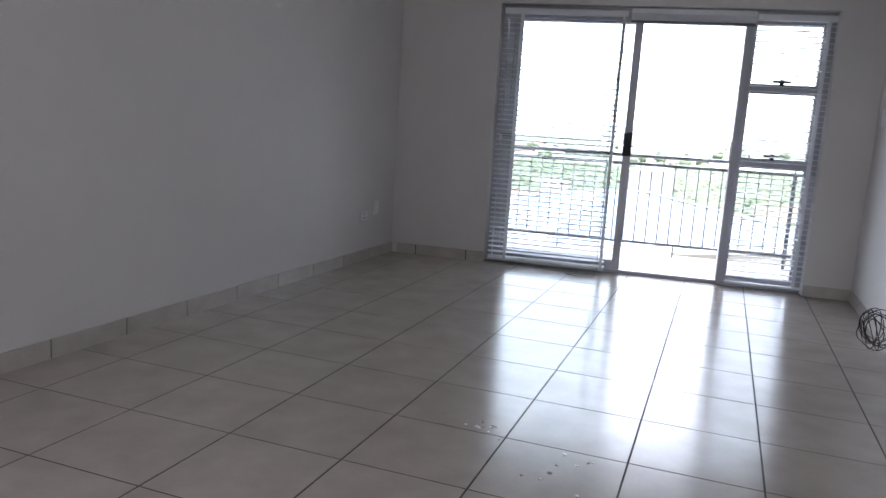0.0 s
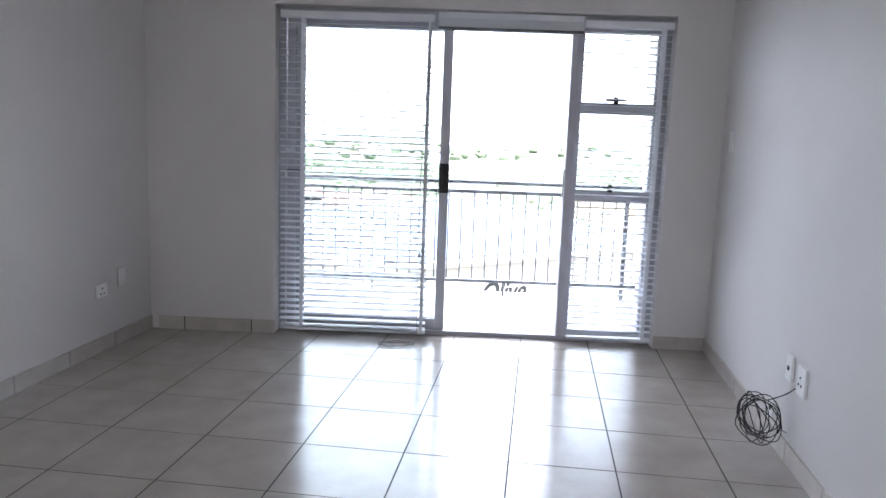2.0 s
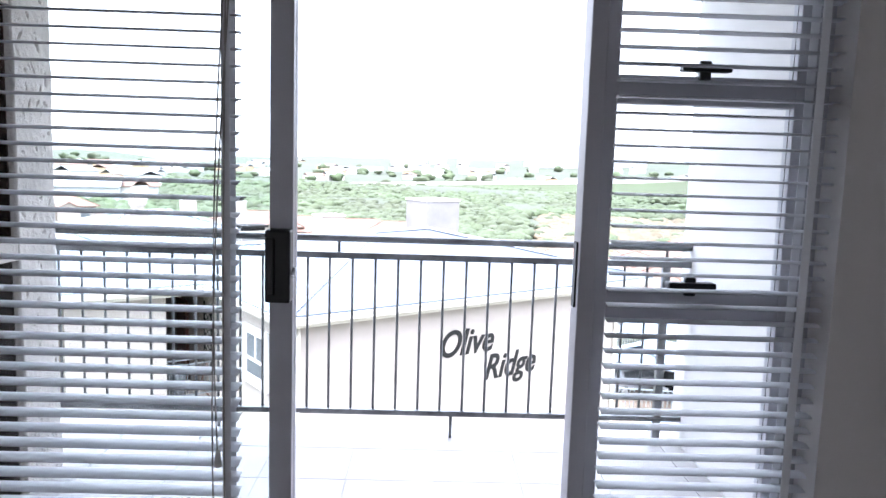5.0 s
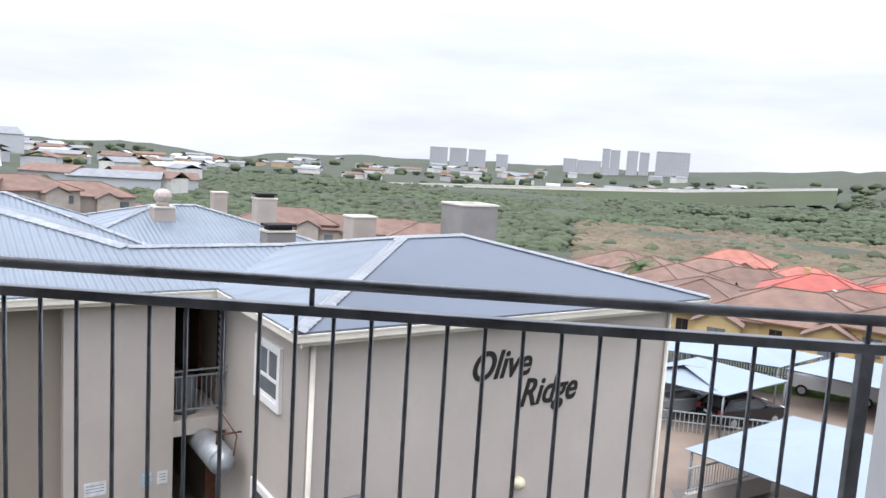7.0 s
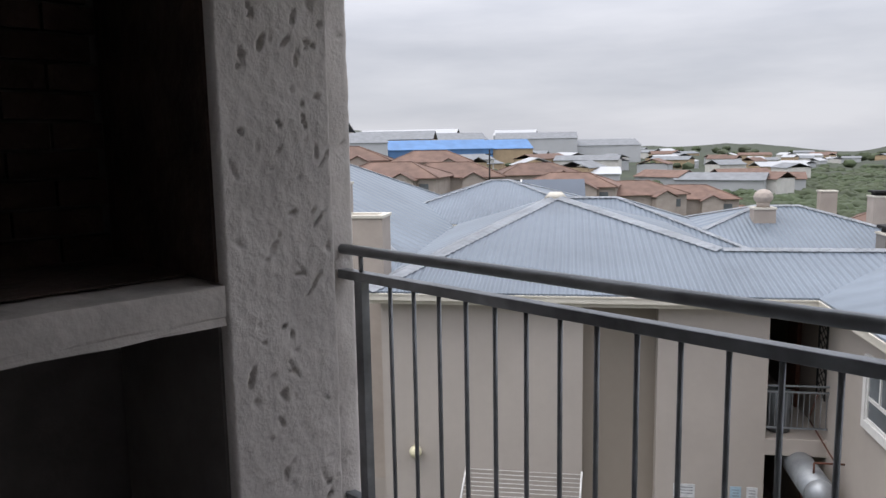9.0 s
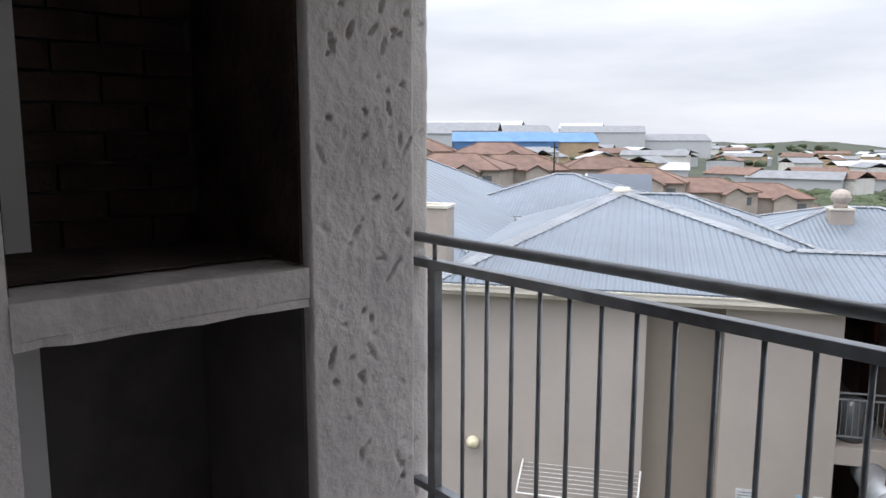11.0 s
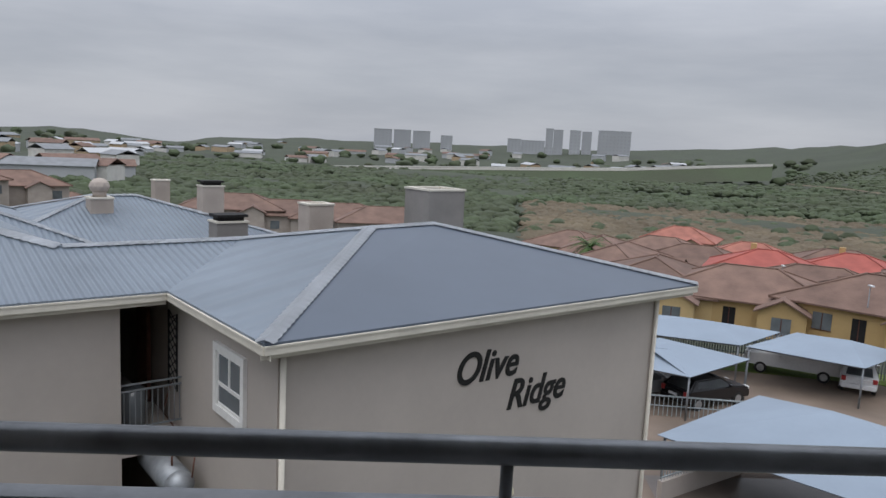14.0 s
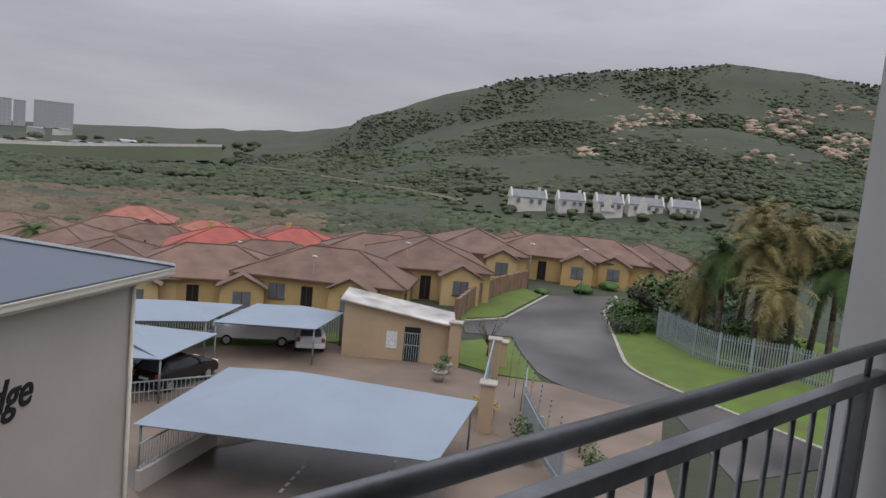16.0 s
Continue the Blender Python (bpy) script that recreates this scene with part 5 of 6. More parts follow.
for i, (x, yy, w, h) in enumerate(((49.6, 32.9, 2.2, 1.3), (51.2, 33.6, 2.8, 2.0), (53.0, 35.0, 3.0, 2.2), (52.4, 32.6, 2.6, 1.6), (54, 34, 3.0, 3.4), (56.5, 35.5, 3.4, 3.8), (58, 33, 3.8, 4.6), (55.2, 31.6, 3.2, 3.0), (60.5, 36, 3.6, 4.0), (62, 31, 4.2, 4.4), (53.0, 28.8, 3.0, 2.0), (55.5, 27.2, 3.2, 2.2), (58.6, 25.6, 3.2, 2.4), (52.6, 25.0, 2.2, 1.4), (56.0, 23.0, 2.6, 1.8))):
    shrub((x, yy, G), w * 1.12, h, M_LEAF if i % 4 else M_BUSH, 40 + i, n=620)
for i, (x, yy) in enumerate(((26.2, 25.0), (25.4, 21.4), (26.6, 19.4), (28.5, 16.8), (24.0, 20.0), (25.6, 17.6))):
    shrub((x, yy, G), 1.5, 1.2, M_YELLOW if i % 3 == 0 else M_LEAF, 70 + i, "low flowering shrub inside the fence")
for x, yy in ((27.9, 29.9), (29.2, 30.9)):
    pt = thing("plant_pot", "pale concrete plant pot with a small plant", "plant pot", "plant pots", at=(x, yy, G + 0.03))
    part("pot", tubes(((0, 0, 0), (0, 0, 0.5), 0.22, 0.4), ((0, 0, 0.5), (0, 0, 0.58), 0.44, 0.44), n=14), M_KERB, pt)
    v, f = [], []
    leaves(random.Random(5), 60, (0, 0, 0.8), (0.4, 0.4, 0.3), 0.12, v, f)
    soup("plant", v, f, M_LEAF, pt)
# small bare tree on the lawn by the gate
tr = thing("small_tree", "small bare tree on the lawn by the gate", "tree", at=(34.2, 32.4, G + 0.05))
rows = [((0, 0, 0), (0.05, 0, 0.9), 0.06, 0.045)]
rg = random.Random(11)
v, f = [], []
for k in range(16):
    a = rg.random() * 6.28
    tip = Vector((0.9 * math.cos(a) * rg.uniform(0.4, 1), 0.9 * math.sin(a) * rg.uniform(0.4, 1), rg.uniform(1.6, 2.9)))
    rows.append(((0.05, 0, rg.uniform(0.6, 0.95)), tip, 0.03, 0.008))
    leaves(rg, 5, tip, (0.25, 0.25, 0.25), 0.07, v, f)
part("trunk", tubes(*rows, n=5), M_BARK, tr)
soup("crown", v, f, M_BUSH, tr)


# palms behind the fence
def palm(at, h, seed, scale=1.0):
    rg = random.Random(seed)
    t = thing("palm_tree", "tall shaggy palm with drooping yellow-green fronds", "palm tree", "palm clump", at=at)
    lean = Vector((rg.uniform(-0.6, 0.6), rg.uniform(-0.6, 0.6), h))
    part("trunk", tubes(((0, 0, 0), lean * 0.5 + Vector((0.1, 0, 0)), 0.26, 0.2), (lean * 0.5 + Vector((0.1, 0, 0)), lean, 0.2, 0.16), n=8), M_BARK, t)
    v, f = [], []
    for k in range(64):
        a, up = rg.random() * 6.283, rg.uniform(-1.25, 1.1)
        L = scale * rg.uniform(1.9, 2.9)
        d = Vector((math.cos(a) * math.cos(up), math.sin(a) * math.cos(up), math.sin(up)))
        side = Vector((-math.sin(a), math.cos(a), 0))
        p = lean.copy()
        for s in range(7):
            q = p + d * (L / 7)
            w = 0.42 * scale * (1 - abs(s - 2.5) / 5)
            for sg in (-1, 1):
                for e in range(3):
                    o = p.lerp(q, e / 3)
                    tip = o + d * 0.25 + side * sg * w * 1.3 - Vector((0, 0, 0.28 * w + 0.12 * rg.random()))
                    b = len(v)
                    v += [o, o + d * 0.09, tip]
                    f.append((b, b + 1, b + 2))
            p = q
            d = (d + Vector((0, 0, -0.22))).normalized()
    soup("crown", v, f, M_FROND if seed % 3 else M_LEAF, t)
    return t


for i, (az, d, h) in enumerate(((62.0, 60, 5.5), (63.6, 58, 8.5), (64.8, 62, 11.2), (66.0, 57, 9.0), (67.3, 61, 7.8), (68.4, 58, 10.5), (69.6, 60, 9.5), (70.8, 57, 8.2), (66.8, 55, 6.0), (72.2, 59, 10.0))):
    a = radians(az)
    palm((CX + d * math.sin(a), CY + d * math.cos(a), G), h * 0.88, 20 + i, 1.45)

palm(spot(14.2, 100), 3.4, 51, 1.3)
# brown boundary wall
bw = tagged(thing("boundary_wall", "brown boundary wall stepping beside the lawn", "boundary wall"), kind="structure")
pts = [(39.2, 40.6), (43.5, 43.6), (48, 46.2), (53, 48.4), (58, 50)]
for a, b in zip(pts, pts[1:]):
    ang = math.degrees(math.atan2(b[1] - a[1], b[0] - a[0]))
    for i in range(3):
        L = math.dist(a, b) / 3
        part("panel", boxes((L * i, -0.11, 0, L * (i + 0.96), 0.11, 1.75), m=pose(a[0], a[1], G, 0, 0, ang)), M_BRICKW, bw)
        part("pier", boxes((L * i - 0.15, -0.15, 0, L * i + 0.15, 0.15, 1.82), m=pose(a[0], a[1], G, 0, 0, ang)), M_BRICKW, bw)


# ---- houses ----
def house(label, wall_m, roof_m, w, d, h, rise, gable=False, group="estate houses"):
    t = thing("house", label, "house", group)
    part("wall", boxes((-w / 2, -d / 2, -1.5, w / 2, d / 2, h)), wall_m, t)
    o = 0.45
    a, b, c, e = (-w / 2 - o, -d / 2 - o, h), (w / 2 + o, -d / 2 - o, h), (w / 2 + o, d / 2 + o, h), (-w / 2 - o, d / 2 + o, h)
    hw = min(w, d) / 2 + o
    if w >= d:
        r0, r1 = (-w / 2 - o + hw, 0, h + rise), (w / 2 + o - hw, 0, h + rise)
        quads = [[a, b, r1, r0], [b, c, r1], [c, e, r0, r1], [e, a, r0]]
    else:
        r0, r1 = (0, -d / 2 - o + hw, h + rise), (0, d / 2 + o - hw, h + rise)
        quads = [[a, b, r0], [b, c, r1, r0], [c, e, r1], [e, a, r0, r1]]
    bm = bmesh.new()
    for q in quads:
        sheet(q, 0.12, bm)
    roof = part("roof", bm, roof_m, t, "tiled hip roof")
    part("ridge", tubes((Vector(r0) + Vector((0, 0, 0.03)), Vector(r1) + Vector((0, 0, 0.03)), 0.06), *[(Vector(p) + Vector((0, 0, 0.02)), Vector(r0 if (p[0] < 0 if w >= d else p[1] < 0) else r1) + Vector((0, 0, 0.03)), 0.09) for p in (a, b, c, e)], n=6), roof_m, roof)
    # a gabled porch
    px = w * 0.22
    part("porch", boxes((px - 1.6, -d / 2 - 1.8, -1.5, px + 1.6, -d / 2 - 0.02, h - 0.2)), wall_m, t)
    g0, g1 = -d / 2 - 2.1, -d / 2 + 2.0
    bm = bmesh.new()
    sheet([(px - 1.9, g0, h - 0.25), (px, g0, h + 0.75), (px, g1, h + 0.75), (px - 1.9, g1, h - 0.25)], 0.1, bm)
    sheet([(px, g0, h + 0.75), (px + 1.9, g0, h - 0.25), (px + 1.9, g1, h - 0.25), (px, g1, h + 0.75)], 0.1, bm)
    part("porch_roof", bm, roof_m, t)
    bm = bmesh.new()
    tri = [[bm.verts.new((x, g0 + yo, z)) for x, z in ((px - 1.6, h - 0.28), (px + 1.6, h - 0.28), (px, h + 0.58))] for yo in (0.28, 0.4)]
    bm.faces.new(tri[0])
    bm.faces.new(tri[1][::-1])
    for k in range(3):
        bm.faces.new((tri[0][k], tri[1][k], tri[1][(k + 1) % 3], tri[0][(k + 1) % 3]))
    part("gable", bm, wall_m, t)
    for x, z0, z1, ww in ((px - 0.65, 0.9, 2.1, 1.3), (-w * 0.3, 0.9, 2.1, 1.3), (-w * 0.1, 0.1, 2.1, 0.9)):
        yy = -d / 2 - (1.84 if x > px - 1.6 and x < px + 1.6 else 0.04)
        wn_ = part("window" if z0 > 0.5 else "door", boxes((x, yy, z0, x + ww, yy + 0.04, z1)), M_PANE if z0 > 0.5 else M_DARK, t)
        part("window_frame", boxes((x - 0.06, yy - 0.02, z0 - 0.06, x + ww + 0.06, yy - 0.002, z0), (x + ww / 2 - 0.03, yy - 0.02, z0, x + ww / 2 + 0.03, yy - 0.002, z1)), M_RUST, wn_)
    for x in (-0.55, 0.1):
        for s in (-1, 1):
            part("window", boxes((s * (w / 2 + 0.02) - 0.02, x * d * 0.6, 0.9, s * (w / 2 + 0.02) + 0.02, x * d * 0.6 + 1.2, 2.1)), M_PANE, t)
    if rise > 2.1:
        part("chimney", boxes((-w * 0.15, 0.6, h + rise * 0.4, -w * 0.15 + 0.6, 1.2, h + rise + 0.5)), wall_m, t)
    return t


def put(t, az, d, turn, dz=0.0, first=False):
    x, yy, z = spot(az, d, dz)
    m = pose(x, yy, z, 0, 0, turn)
    if first:
        t.matrix_basis = m
        return t
    return copy_thing(t, m)


HA = house("ochre walled bungalow with brown tiled hip roof", M_OCHRE, M_TERRA, 13, 9, 2.7, 2.0)
HB = house("yellow ochre walled bungalow with brown tiled hip roof", M_OCHRE_B, M_TERRA, 10, 12, 2.7, 2.05)
HC = house("ochre walled bungalow with bright red tiled roof", M_OCHRE, M_RED, 12, 10, 2.7, 2.2)
HD = house("tan walled bungalow with faded red tiled roof", M_TAN, M_PINK, 12, 9, 2.7, 2.1)
put(HA, 25.5, 64, -30, first=True)
put(HB, 33.5, 70, -35, first=True)
put(HC, 26.4, 89, -28, 0.4, first=True)
put(HD, 20.5, 140, -30, first=True)
front = [(34.5, 62, -48, HA), (41.5, 69, -35, HB), (19.0, 66, -25, HB), (29.8, 76, -30, HA), (38.0, 80, -40, HA), (45.2, 84, -40, HB)]
for az, d, turn, tmpl in front:
    put(tmpl, az, d, turn)
for row, (d, a0, a1, step) in enumerate(((88, 17, 46, 7.5), (104, 14.5, 44, 6.5), (120, 13, 47, 6.0))):
    az, k = a0, 0
    while az < a1:
        if not (row < 2 and 23.5 < az < 33.5):
            tmpl = (HA, HB, HB, HA, HD)[(k + row) % 5] if row > 1 else (HA, HB)[(k + row) % 2]
            put(tmpl, az + rnd.uniform(-0.8, 0.8), d + rnd.uniform(-4, 4), rnd.choice((-30, -35, 55, -25)))
        az += step
        k += 1
put(HC, 31.8, 98, -40, 0.6)
for az, d in ((51, 86), (54.3, 88), (57.8, 92), (48, 95), (52.5, 102), (56, 106)):
    put(HA if d < 90 else HB, az, d, -60 + rnd.uniform(-10, 10))
# townhouses and houses up the slope
HT = house("two storey beige townhouse with brown tiled hip roof", M_CHIM, M_TERRA, 15, 9, 5.4, 2.0)
for x in (-5.5, -2.5, 2.0, 5.2):
    part("window", boxes((x, -4.56, 3.4, x + 1.3, -4.50, 4.6)), M_PANE, HT)
put(HT, -13.0, 118, 8, -0.2, first=True)
for az, d in ((-9.0, 117), (-5.2, 116), (-1.6, 113)):
    put(HT, az, d, 8 + rnd.uniform(-4, 4), -0.4)
for az, d, dz in ((-49.5, 104, 0), (-45.0, 110, 0), (-40.5, 112, -0.5), (-36.0, 120, -0.5), (-31.5, 124, -1), (-27.5, 130, -1), (-53.5, 112, 1.5), (-57.5, 108, 2), (-24.5, 138, -1.5), (-38.5, 140, 0), (-46.5, 140, 1)):
    put(HT if rnd.random() < 0.5 else HA, az, d, 40 + rnd.uniform(-15, 15), dz)
# white houses at the foot of the hill
def cape_house(az, d, w, front):
    """White walls, parapet gables at both ends and a steep grey roof between them."""
    t = thing("house", "whitewashed gabled house with grey roof at the foot of the hill", "house", "white hillside houses")
    dd, h, rise = 6.0, 2.7, 2.5
    part("wall", boxes((-w / 2, -dd / 2, -4, w / 2, dd / 2, h)), M_WHITEW, t)
    bm = bmesh.new()
    sheet([(-w / 2, -dd / 2 - 0.3, h), (w / 2, -dd / 2 - 0.3, h), (w / 2, 0, h + rise), (-w / 2, 0, h + rise)], 0.15, bm)
    sheet([(-w / 2, 0, h + rise), (w / 2, 0, h + rise), (w / 2, dd / 2 + 0.3, h), (-w / 2, dd / 2 + 0.3, h)], 0.15, bm)
    part("roof", bm, M_GREYR, t)

    def gable(m, half, low, high):
        g = bmesh.new()
        prof = [(-half, low), (half, low), (half, low + 0.5), (0.45, high), (-0.45, high), (-half, low + 0.5)]
        rows = [[g.verts.new(m @ Vector((q, yo, z))) for q, z in prof] for yo in (-0.25, 0.25)]
        g.faces.new(rows[0])
        g.faces.new(rows[1][::-1])
        for j in range(6):
            g.faces.new((rows[0][j], rows[1][j], rows[1][(j + 1) % 6], rows[0][(j + 1) % 6]))
        bmesh.ops.recalc_face_normals(g, faces=list(g.faces))
        part("gable", g, M_WHITEW, t)

    for x in (-w / 2, w / 2):
        gable(pose(x, 0, 0, 0, 0, 90), dd / 2 + 0.3, h - 0.6, h + rise + 0.6)
    if front:
        gable(pose(-w * 0.1, -dd / 2 - 0.35, 0), 2.3, -0.5, h + rise + 0.1)
    for x in (-w * 0.36, w * 0.02, w * 0.26):
        part("window", boxes((x, -dd / 2 - 0.66, 0.9, x + 1.1, -dd / 2 - 0.02, 2.1)), M_PANE, t)
    part("chimney", boxes((w * 0.3, 0.4, h + rise * 0.5, w * 0.3 + 0.9, 1.3, h + rise + 1.2)), M_WHITEW, t)
    a = radians(az)
    t.matrix_basis = pose(CX + d * math.sin(a), CY + d * math.cos(a), 1.3 - d * math.tan(radians(2.75 - 0.035 * (az - 48))), 0, 0, -az + 14)


for az, d, w, front in ((48.9, 270, 12.6, False), (52.1, 272, 9.4, False), (54.9, 268, 9.2, True), (57.5, 272, 12.0, True), (60.3, 270, 9.4, False)):
    cape_house(az, d, w, front)


def shed(name, label, category, az, d, w, dd, h, wall_m, roof_m, rise, turn, group, dz=-1.0, storeys=0):
    x, yy, z = spot(az, d, dz)
    t = thing(name, label, category, group, at=(x, yy, z), turn=turn)
    part("wall", boxes((-w / 2, -dd / 2, -3, w / 2, dd / 2, h)), wall_m, t)
    bm = bmesh.new()
    if rise:
        sheet([(-w / 2 - 0.4, -dd / 2 - 0.4, h), (w / 2 + 0.4, -dd / 2 - 0.4, h), (w / 2 + 0.4, 0, h + rise), (-w / 2 - 0.4, 0, h + rise)], 0.15, bm)
        sheet([(-w / 2 - 0.4, 0, h + rise), (w / 2 + 0.4, 0, h + rise), (w / 2 + 0.4, dd / 2 + 0.4, h), (-w / 2 - 0.4, dd / 2 + 0.4, h)], 0.15, bm)
    else:
        box(bm, -w / 2 - 0.3, -dd / 2 - 0.3, h, w / 2 + 0.3, dd / 2 + 0.3, h + 0.6)
    part("roof", bm, roof_m, t)
    for s in range(storeys):
        z0 = 1.2 + s * h / storeys
        n = max(2, int(w / 5))
        for i in range(n):
            x0 = -w / 2 + w * (i + 0.25) / n
            # beyond 600 m the pane colour is paled for haze
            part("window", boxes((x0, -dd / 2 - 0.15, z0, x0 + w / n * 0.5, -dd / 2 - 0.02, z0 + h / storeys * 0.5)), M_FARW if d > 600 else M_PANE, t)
    return t


for az, wide, top in ((-2.2, 1.34, 0.71), (-0.74, 1.28, 0.72), (0.70, 1.29, 0.69), (2.6, 0.88, 0.44), (7.7, 1.0, 0.45), (9.1, 1.75, 0.38), (10.3, 0.55, 1.32), (10.95, 0.7, 1.25), (12.2, 0.8, 1.26), (13.05, 0.7, 1.2), (15.05, 2.35, 1.34)):
    base = spot(az, 1150)[2]
    shed("apartment_tower", "distant grey apartment tower on the skyline", "tower block", az, 1150, 1150 * radians(wide), 16, 1.3 + 1150 * math.tan(radians(top)) - base, M_TOWER, M_TOWER, 0, -az, "skyline towers", dz=0.0, storeys=7)
for i, (az, d, w, h, rm, wm) in enumerate(((-46.2, 330, 46, 7, M_BLUER, M_BLUER), (-42.0, 340, 34, 8, M_BLUER, M_TAN), (-49.3, 360, 40, 10, M_GREYR, M_TAN), (-52.5, 300, 26, 8, M_GREYR, M_HAZE), (-55.5, 330, 34, 12, M_GREYR, M_CHIM), (-44.5, 430, 30, 11, M_GREYR, M_OCHRE), (-38.5, 480, 50, 13, M_GREYR, M_HAZE), (-34.0, 500, 50, 10, M_GREYR, M_HAZE), (-40.0, 560, 30, 15, M_HAZE, M_HAZE), (-48.0, 470, 60, 12, M_HAZE, M_HAZE))):
    shed("warehouse", "blue roofed warehouse on the far slope" if rm is M_BLUER else "pale sheet roofed warehouse on the far slope", "warehouse", az, d, w, 24, h, wm, rm, 4, -az + rnd.uniform(-20, 20), "industrial sheds")
for i in range(170):
    az = rnd.uniform(-40, 20) if i < 80 else rnd.uniform(-62, -18)
    d = rnd.uniform(620, 1050) if az > -20 else rnd.uniform(190, 800)
    shed("distant_house", "small pale building in the distant town", "building", az, d, rnd.uniform(9, 24), 10, rnd.uniform(3, 5.5), rnd.choice((M_WHITEW, M_TAN, M_HAZE)), rnd.choice((M_GREYR, M_TERRA, M_HAZE, M_GREYR)), 1.8, rnd.uniform(0, 180), "distant town", dz=0.0)
# highway bank across the valley: two carriageways, verges and guard rails
def band(name, offsets, material, label, category):
    bm = bmesh.new()
    prev = None
    for i in range(73):
        az = -46 + 1.0 * i
        d = 540 + 1.0 * abs(az)
        z = 1.3 + d * math.tan(radians(float(np.interp(az, (-43, -17, -5, 10, 16, 26), (-2.7, -2.5, -2.35, -1.75, -1.45, -0.6)))))
        a = radians(az)
        row = [bm.verts.new((CX + (d + o) * math.sin(a), CY + (d + o) * math.cos(a), z + dz)) for o, dz in offsets]
        if prev:
            for j in range(len(offsets) - 1):
                bm.faces.new((prev[j], row[j], row[j + 1], prev[j + 1]))
        prev = row
    return struct(name, bm, material, label, category)


band("highway_bank", ((-26, -9), (-9, -0.2), (34, -0.2), (50, -9)), M_BUSH, "grass grown bank under the highway", "bank")
band("highway", ((-8, -0.1), (-8, 0), (2, 0), (2, -0.1)), M_KERB, "pale grey highway carriageway across the valley", "road")
band("highway", ((16, 0.3), (16, 0.6), (28, 0.6), (28, 0.3)), M_KERB, "pale grey far carriageway of the highway", "road")
band("guard_rail", ((-9, 0.3), (-9, 1.15), (-8.8, 1.15), (-8.8, 0.3)), M_WHITEW, "pale steel guard rail along the highway", "guard rail")
band("guard_rail", ((14, 0.7), (14, 1.6), (14.2, 1.6), (14.2, 0.7)), M_WHITEW, "pale steel guard rail in the median", "guard rail")
# dirt track winding up the valley side
bm = bmesh.new()
prev = None
for i in range(35):
    az = 27 + 0.5 * i
    want = math.tan(radians(float(np.interp(az, (27, 31, 35.5, 40, 44), (-1.78, -1.9, -2.3, -2.6, -3.0)))))
    d = next((k for k in range(180, 690, 3) if (height(az, k) + 1.2 - 1.3) / k > want), 400)
    a = radians(az)
    row = [bm.verts.new((CX + (d + o) * math.sin(a), CY + (d + o) * math.cos(a), height(az, d) + 1.6 + o * 0.12)) for o in (-2.5, 2.5)]
    if prev:
        bm.faces.new((prev[0], row[0], row[1], prev[1]))
    prev = row
struct("dirt_track", bm, M_VERGE, "pale dirt track through the scrub", "track")
# pole with a thin mast
pl = thing("utility_pole", "tall dark timber utility pole among the houses", "utility pole", at=spot(-42.0, 92))
part("pole", tubes(((0, 0, 0), (0, 0, 10.2), 0.13, 0.09), n=8), M_DARK, pl)
part("crossarm", boxes((-0.6, -0.05, 9.6, 0.6, 0.05, 9.72)), M_DARK, pl)
for az, d in ((27.5, 72), (40.0, 64), (49.5, 74), (53.5, 74), (33, 58)):
    sl = thing("street_lamp", "thin steel street lamp with a flat head", "street lamp", "street lamps", at=spot(az, d))
    part("pole", tubes(((0, 0, 0), (0, 0, 4.6), 0.05, 0.035), n=6), M_POST, sl)
    part("head", boxes((-0.1, -0.35, 4.58, 0.1, 0.15, 4.68), bevel=0.02), M_PAPER, sl)

# ---- scrub over the valley and the hill ----
ico = bmesh.new()
bmesh.ops.create_icosphere(ico, subdivisions=2, radius=1)
iv = [v.co.copy() for v in ico.verts]
ifc = [tuple(v.index for v in f.verts) for f in ico.faces]
ico.free()
shapes = []
for s in range(8):
    shapes.append([p * (0.78 + 0.5 * noise.noise(p * 1.7 + Vector((s * 7.3, 0, 0))) + 0.3 * noise.noise(p * 4.1 + Vector((0, s * 3.7, 0)))) for p in iv])


def scatter(name, label, count, azr, dr, size, material, seed, keep=None, sink=0.25):
    rg = random.Random(seed)
    v, f = [], []
    for _ in range(count):
        az = rg.uniform(*azr)
        d = dr[0] * (dr[1] / dr[0]) ** rg.random()
        if keep and not keep(az, d, rg):
            continue
        x, yy, z = spot(az, d)
        r = rg.uniform(*size) * (0.8 + d / 900)
        sh = shapes[rg.randrange(8)]
        b = len(v)
        ca, sa = math.cos(rg.random() * 6), math.sin(rg.random() * 6)
        h = r * rg.uniform(0.42, 0.72)
        v += [(x + r * p.x, yy + r * p.y, z + h * (p.z + 1 - sink * 2)) for p in sh]
        f += [tuple(i + b for i in t) for t in ifc]
    return tagged(soup(name, v, f, material, smooth=True), label, "scrub", kind="stuff")


def valley(az, d, rg):
    if 8 < az < 34 and 140 < d < 262:
        return rg.random() < 0.08
    if az > 44 and 245 < d < 300:
        return rg.random() < 0.25
    return noise.noise(Vector((az * 0.14, d * 0.012, 2.0))) > -0.5


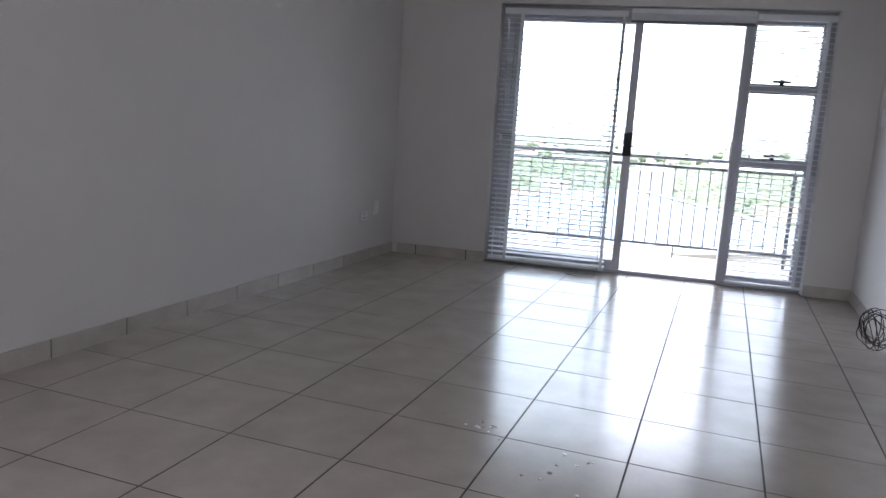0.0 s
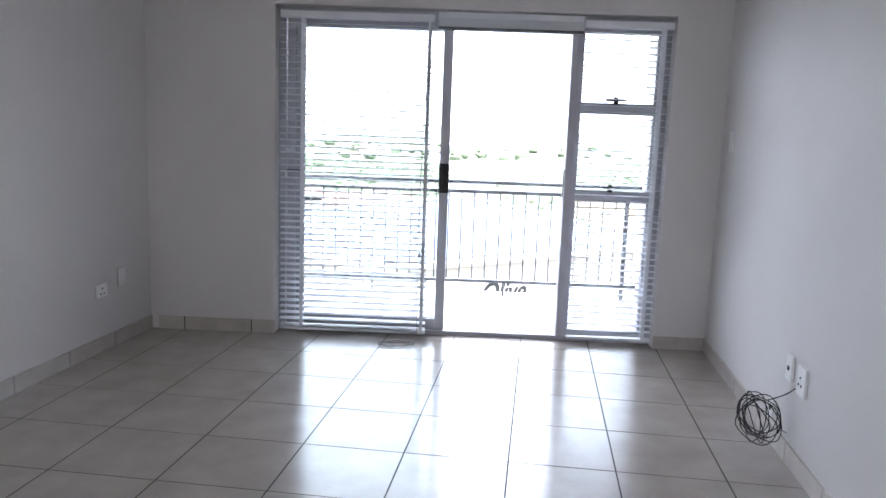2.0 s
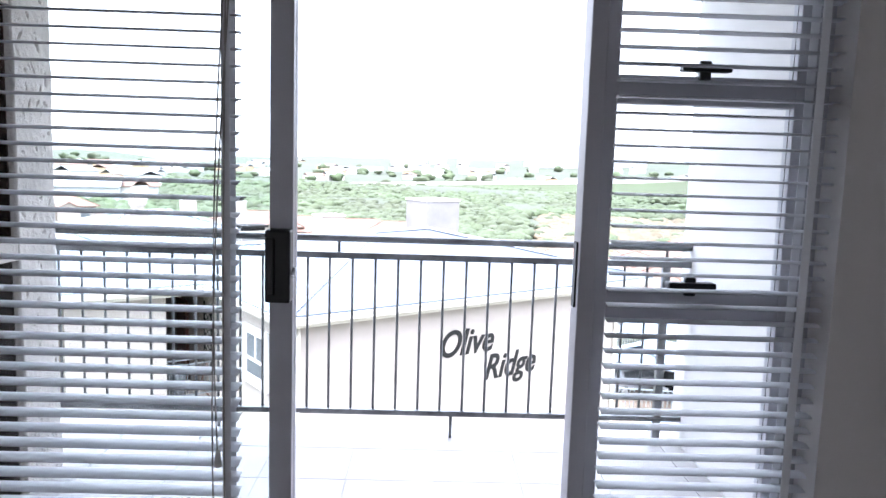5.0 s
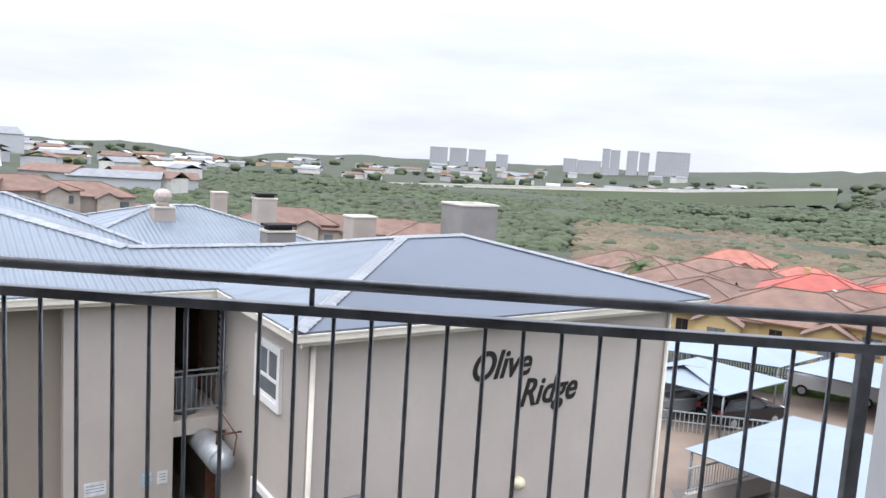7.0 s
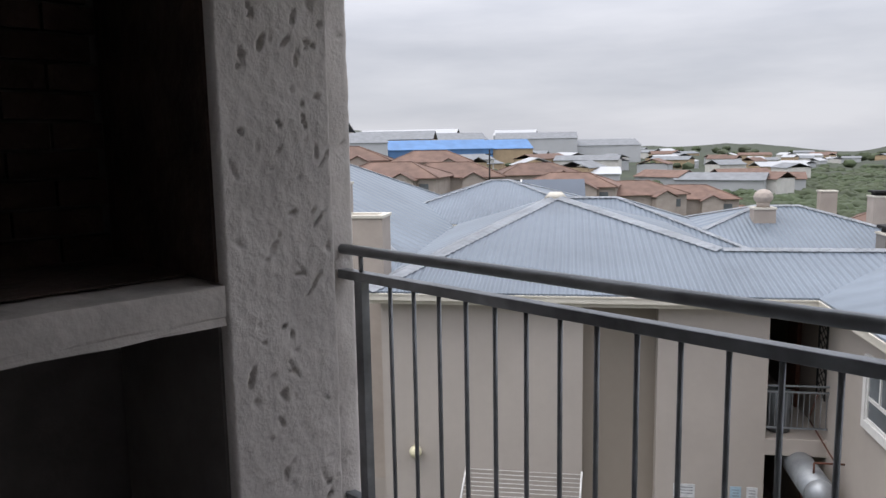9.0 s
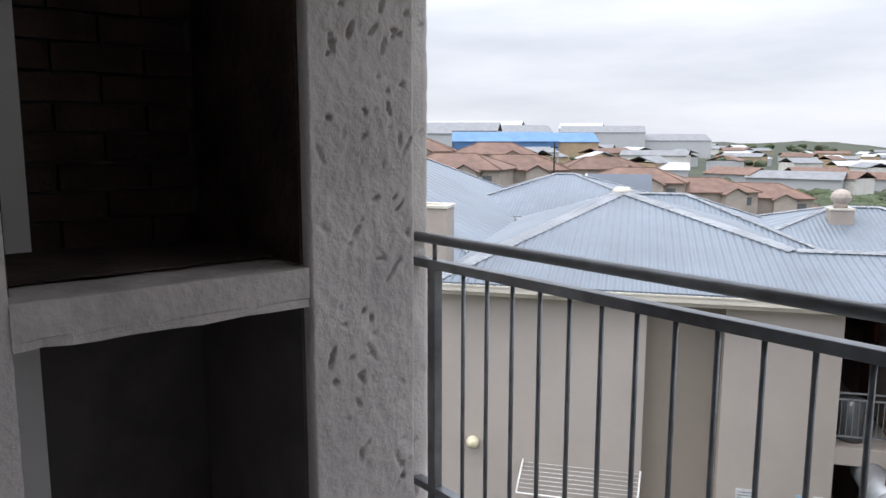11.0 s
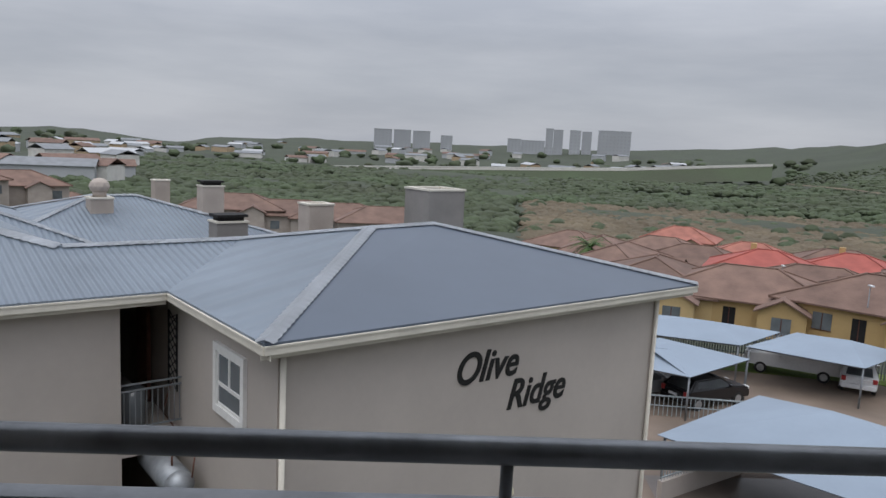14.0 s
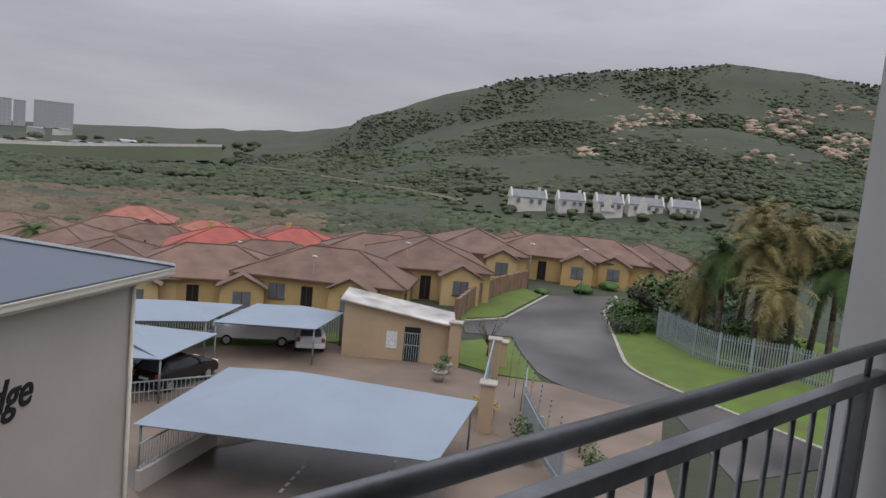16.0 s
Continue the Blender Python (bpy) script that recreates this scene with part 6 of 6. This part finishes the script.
scatter("scrub_bushes", "dense dark green scrub across the valley floor", 15000, (-24, 80), (150, 545), (1.0, 3.0), M_BUSH, 1, valley, 0.38)
scatter("scrub_bushes", "dark green scrub covering the rising hillside", 15000, (27, 85), (300, 720), (0.55, 1.6), M_BUSH, 2, lambda az, d, rg: noise.noise(Vector((az * 0.2, d * 0.01, 5.0))) > -0.6, 0.36)
scatter("scrub_bushes", "green bushes between the houses up the slope", 260, (-60, -20), (130, 420), (1.4, 3.2), M_BUSH, 3)
scatter("scrub_bushes", "garden bushes between the bungalows", 90, (12, 58), (72, 140), (0.7, 1.5), M_LEAF, 4)
scatter("scrub_bushes", "dark trees along the far highway", 160, (-35, 30), (560, 1000), (2.5, 5.0), M_BUSH, 5)
scatter("rocks", "pale rock outcrops on the hillside", 1300, (52, 84), (380, 620), (1.2, 3.2), M_ROCK, 6, lambda az, d, rg: noise.noise(Vector((az * 0.22, d * 0.016, 8.0))) > 0.02, 0.4)
scatter("dry_grass", "tufts of dry brown grass on the valley floor", 5200, (9, 36), (142, 262), (1.4, 3.0), M_VERGE, 7, None, 0.6)

# ---- floor tiles, cut to the walls ----
T0 = Vector((1.413, -2.463))
ta = radians(-5.9)
tx, ty = Vector((math.cos(ta), math.sin(ta))), Vector((-math.sin(ta), math.cos(ta)))
e0, e1 = ROOM @ Vector((0, 0, 0)), ROOM @ Vector((0, -RD, 0))
w0, w1 = ROOM @ Vector((-RW, 0, 0)), ROOM @ Vector((-RW, -RD, 0))
ne = (ROOM.to_3x3() @ Vector((1, 0, 0)))
ns = (ROOM.to_3x3() @ Vector((0, -1, 0)))
for i in range(-7, 6):
    for j in range(-16, 8):
        c = [T0 + tx * (0.45 * (i + a) + s) + ty * (0.45 * (j + b) + r) for a, b, s, r in ((0, 0, 0.0035, 0.0035), (1, 0, -0.0035, 0.0035), (1, 1, -0.0035, -0.0035), (0, 1, 0.0035, -0.0035))]
        poly = [(p.x, p.y) for p in c]
        k = len(poly)
        for a, b, cc in ((ne.x, ne.y, ne.x * e0.x + ne.y * e0.y), (-ne.x, -ne.y, -ne.x * w0.x - ne.y * w0.y), (ns.x, ns.y, ns.x * e1.x + ns.y * e1.y), (0, 1, -0.02)):
            poly = clip(poly, a, b, cc)
            if len(poly) < 3:
                break
        if len(poly) >= 3:
            part("tile", prism(poly, -0.008, 0.0), M_TILE, floor)
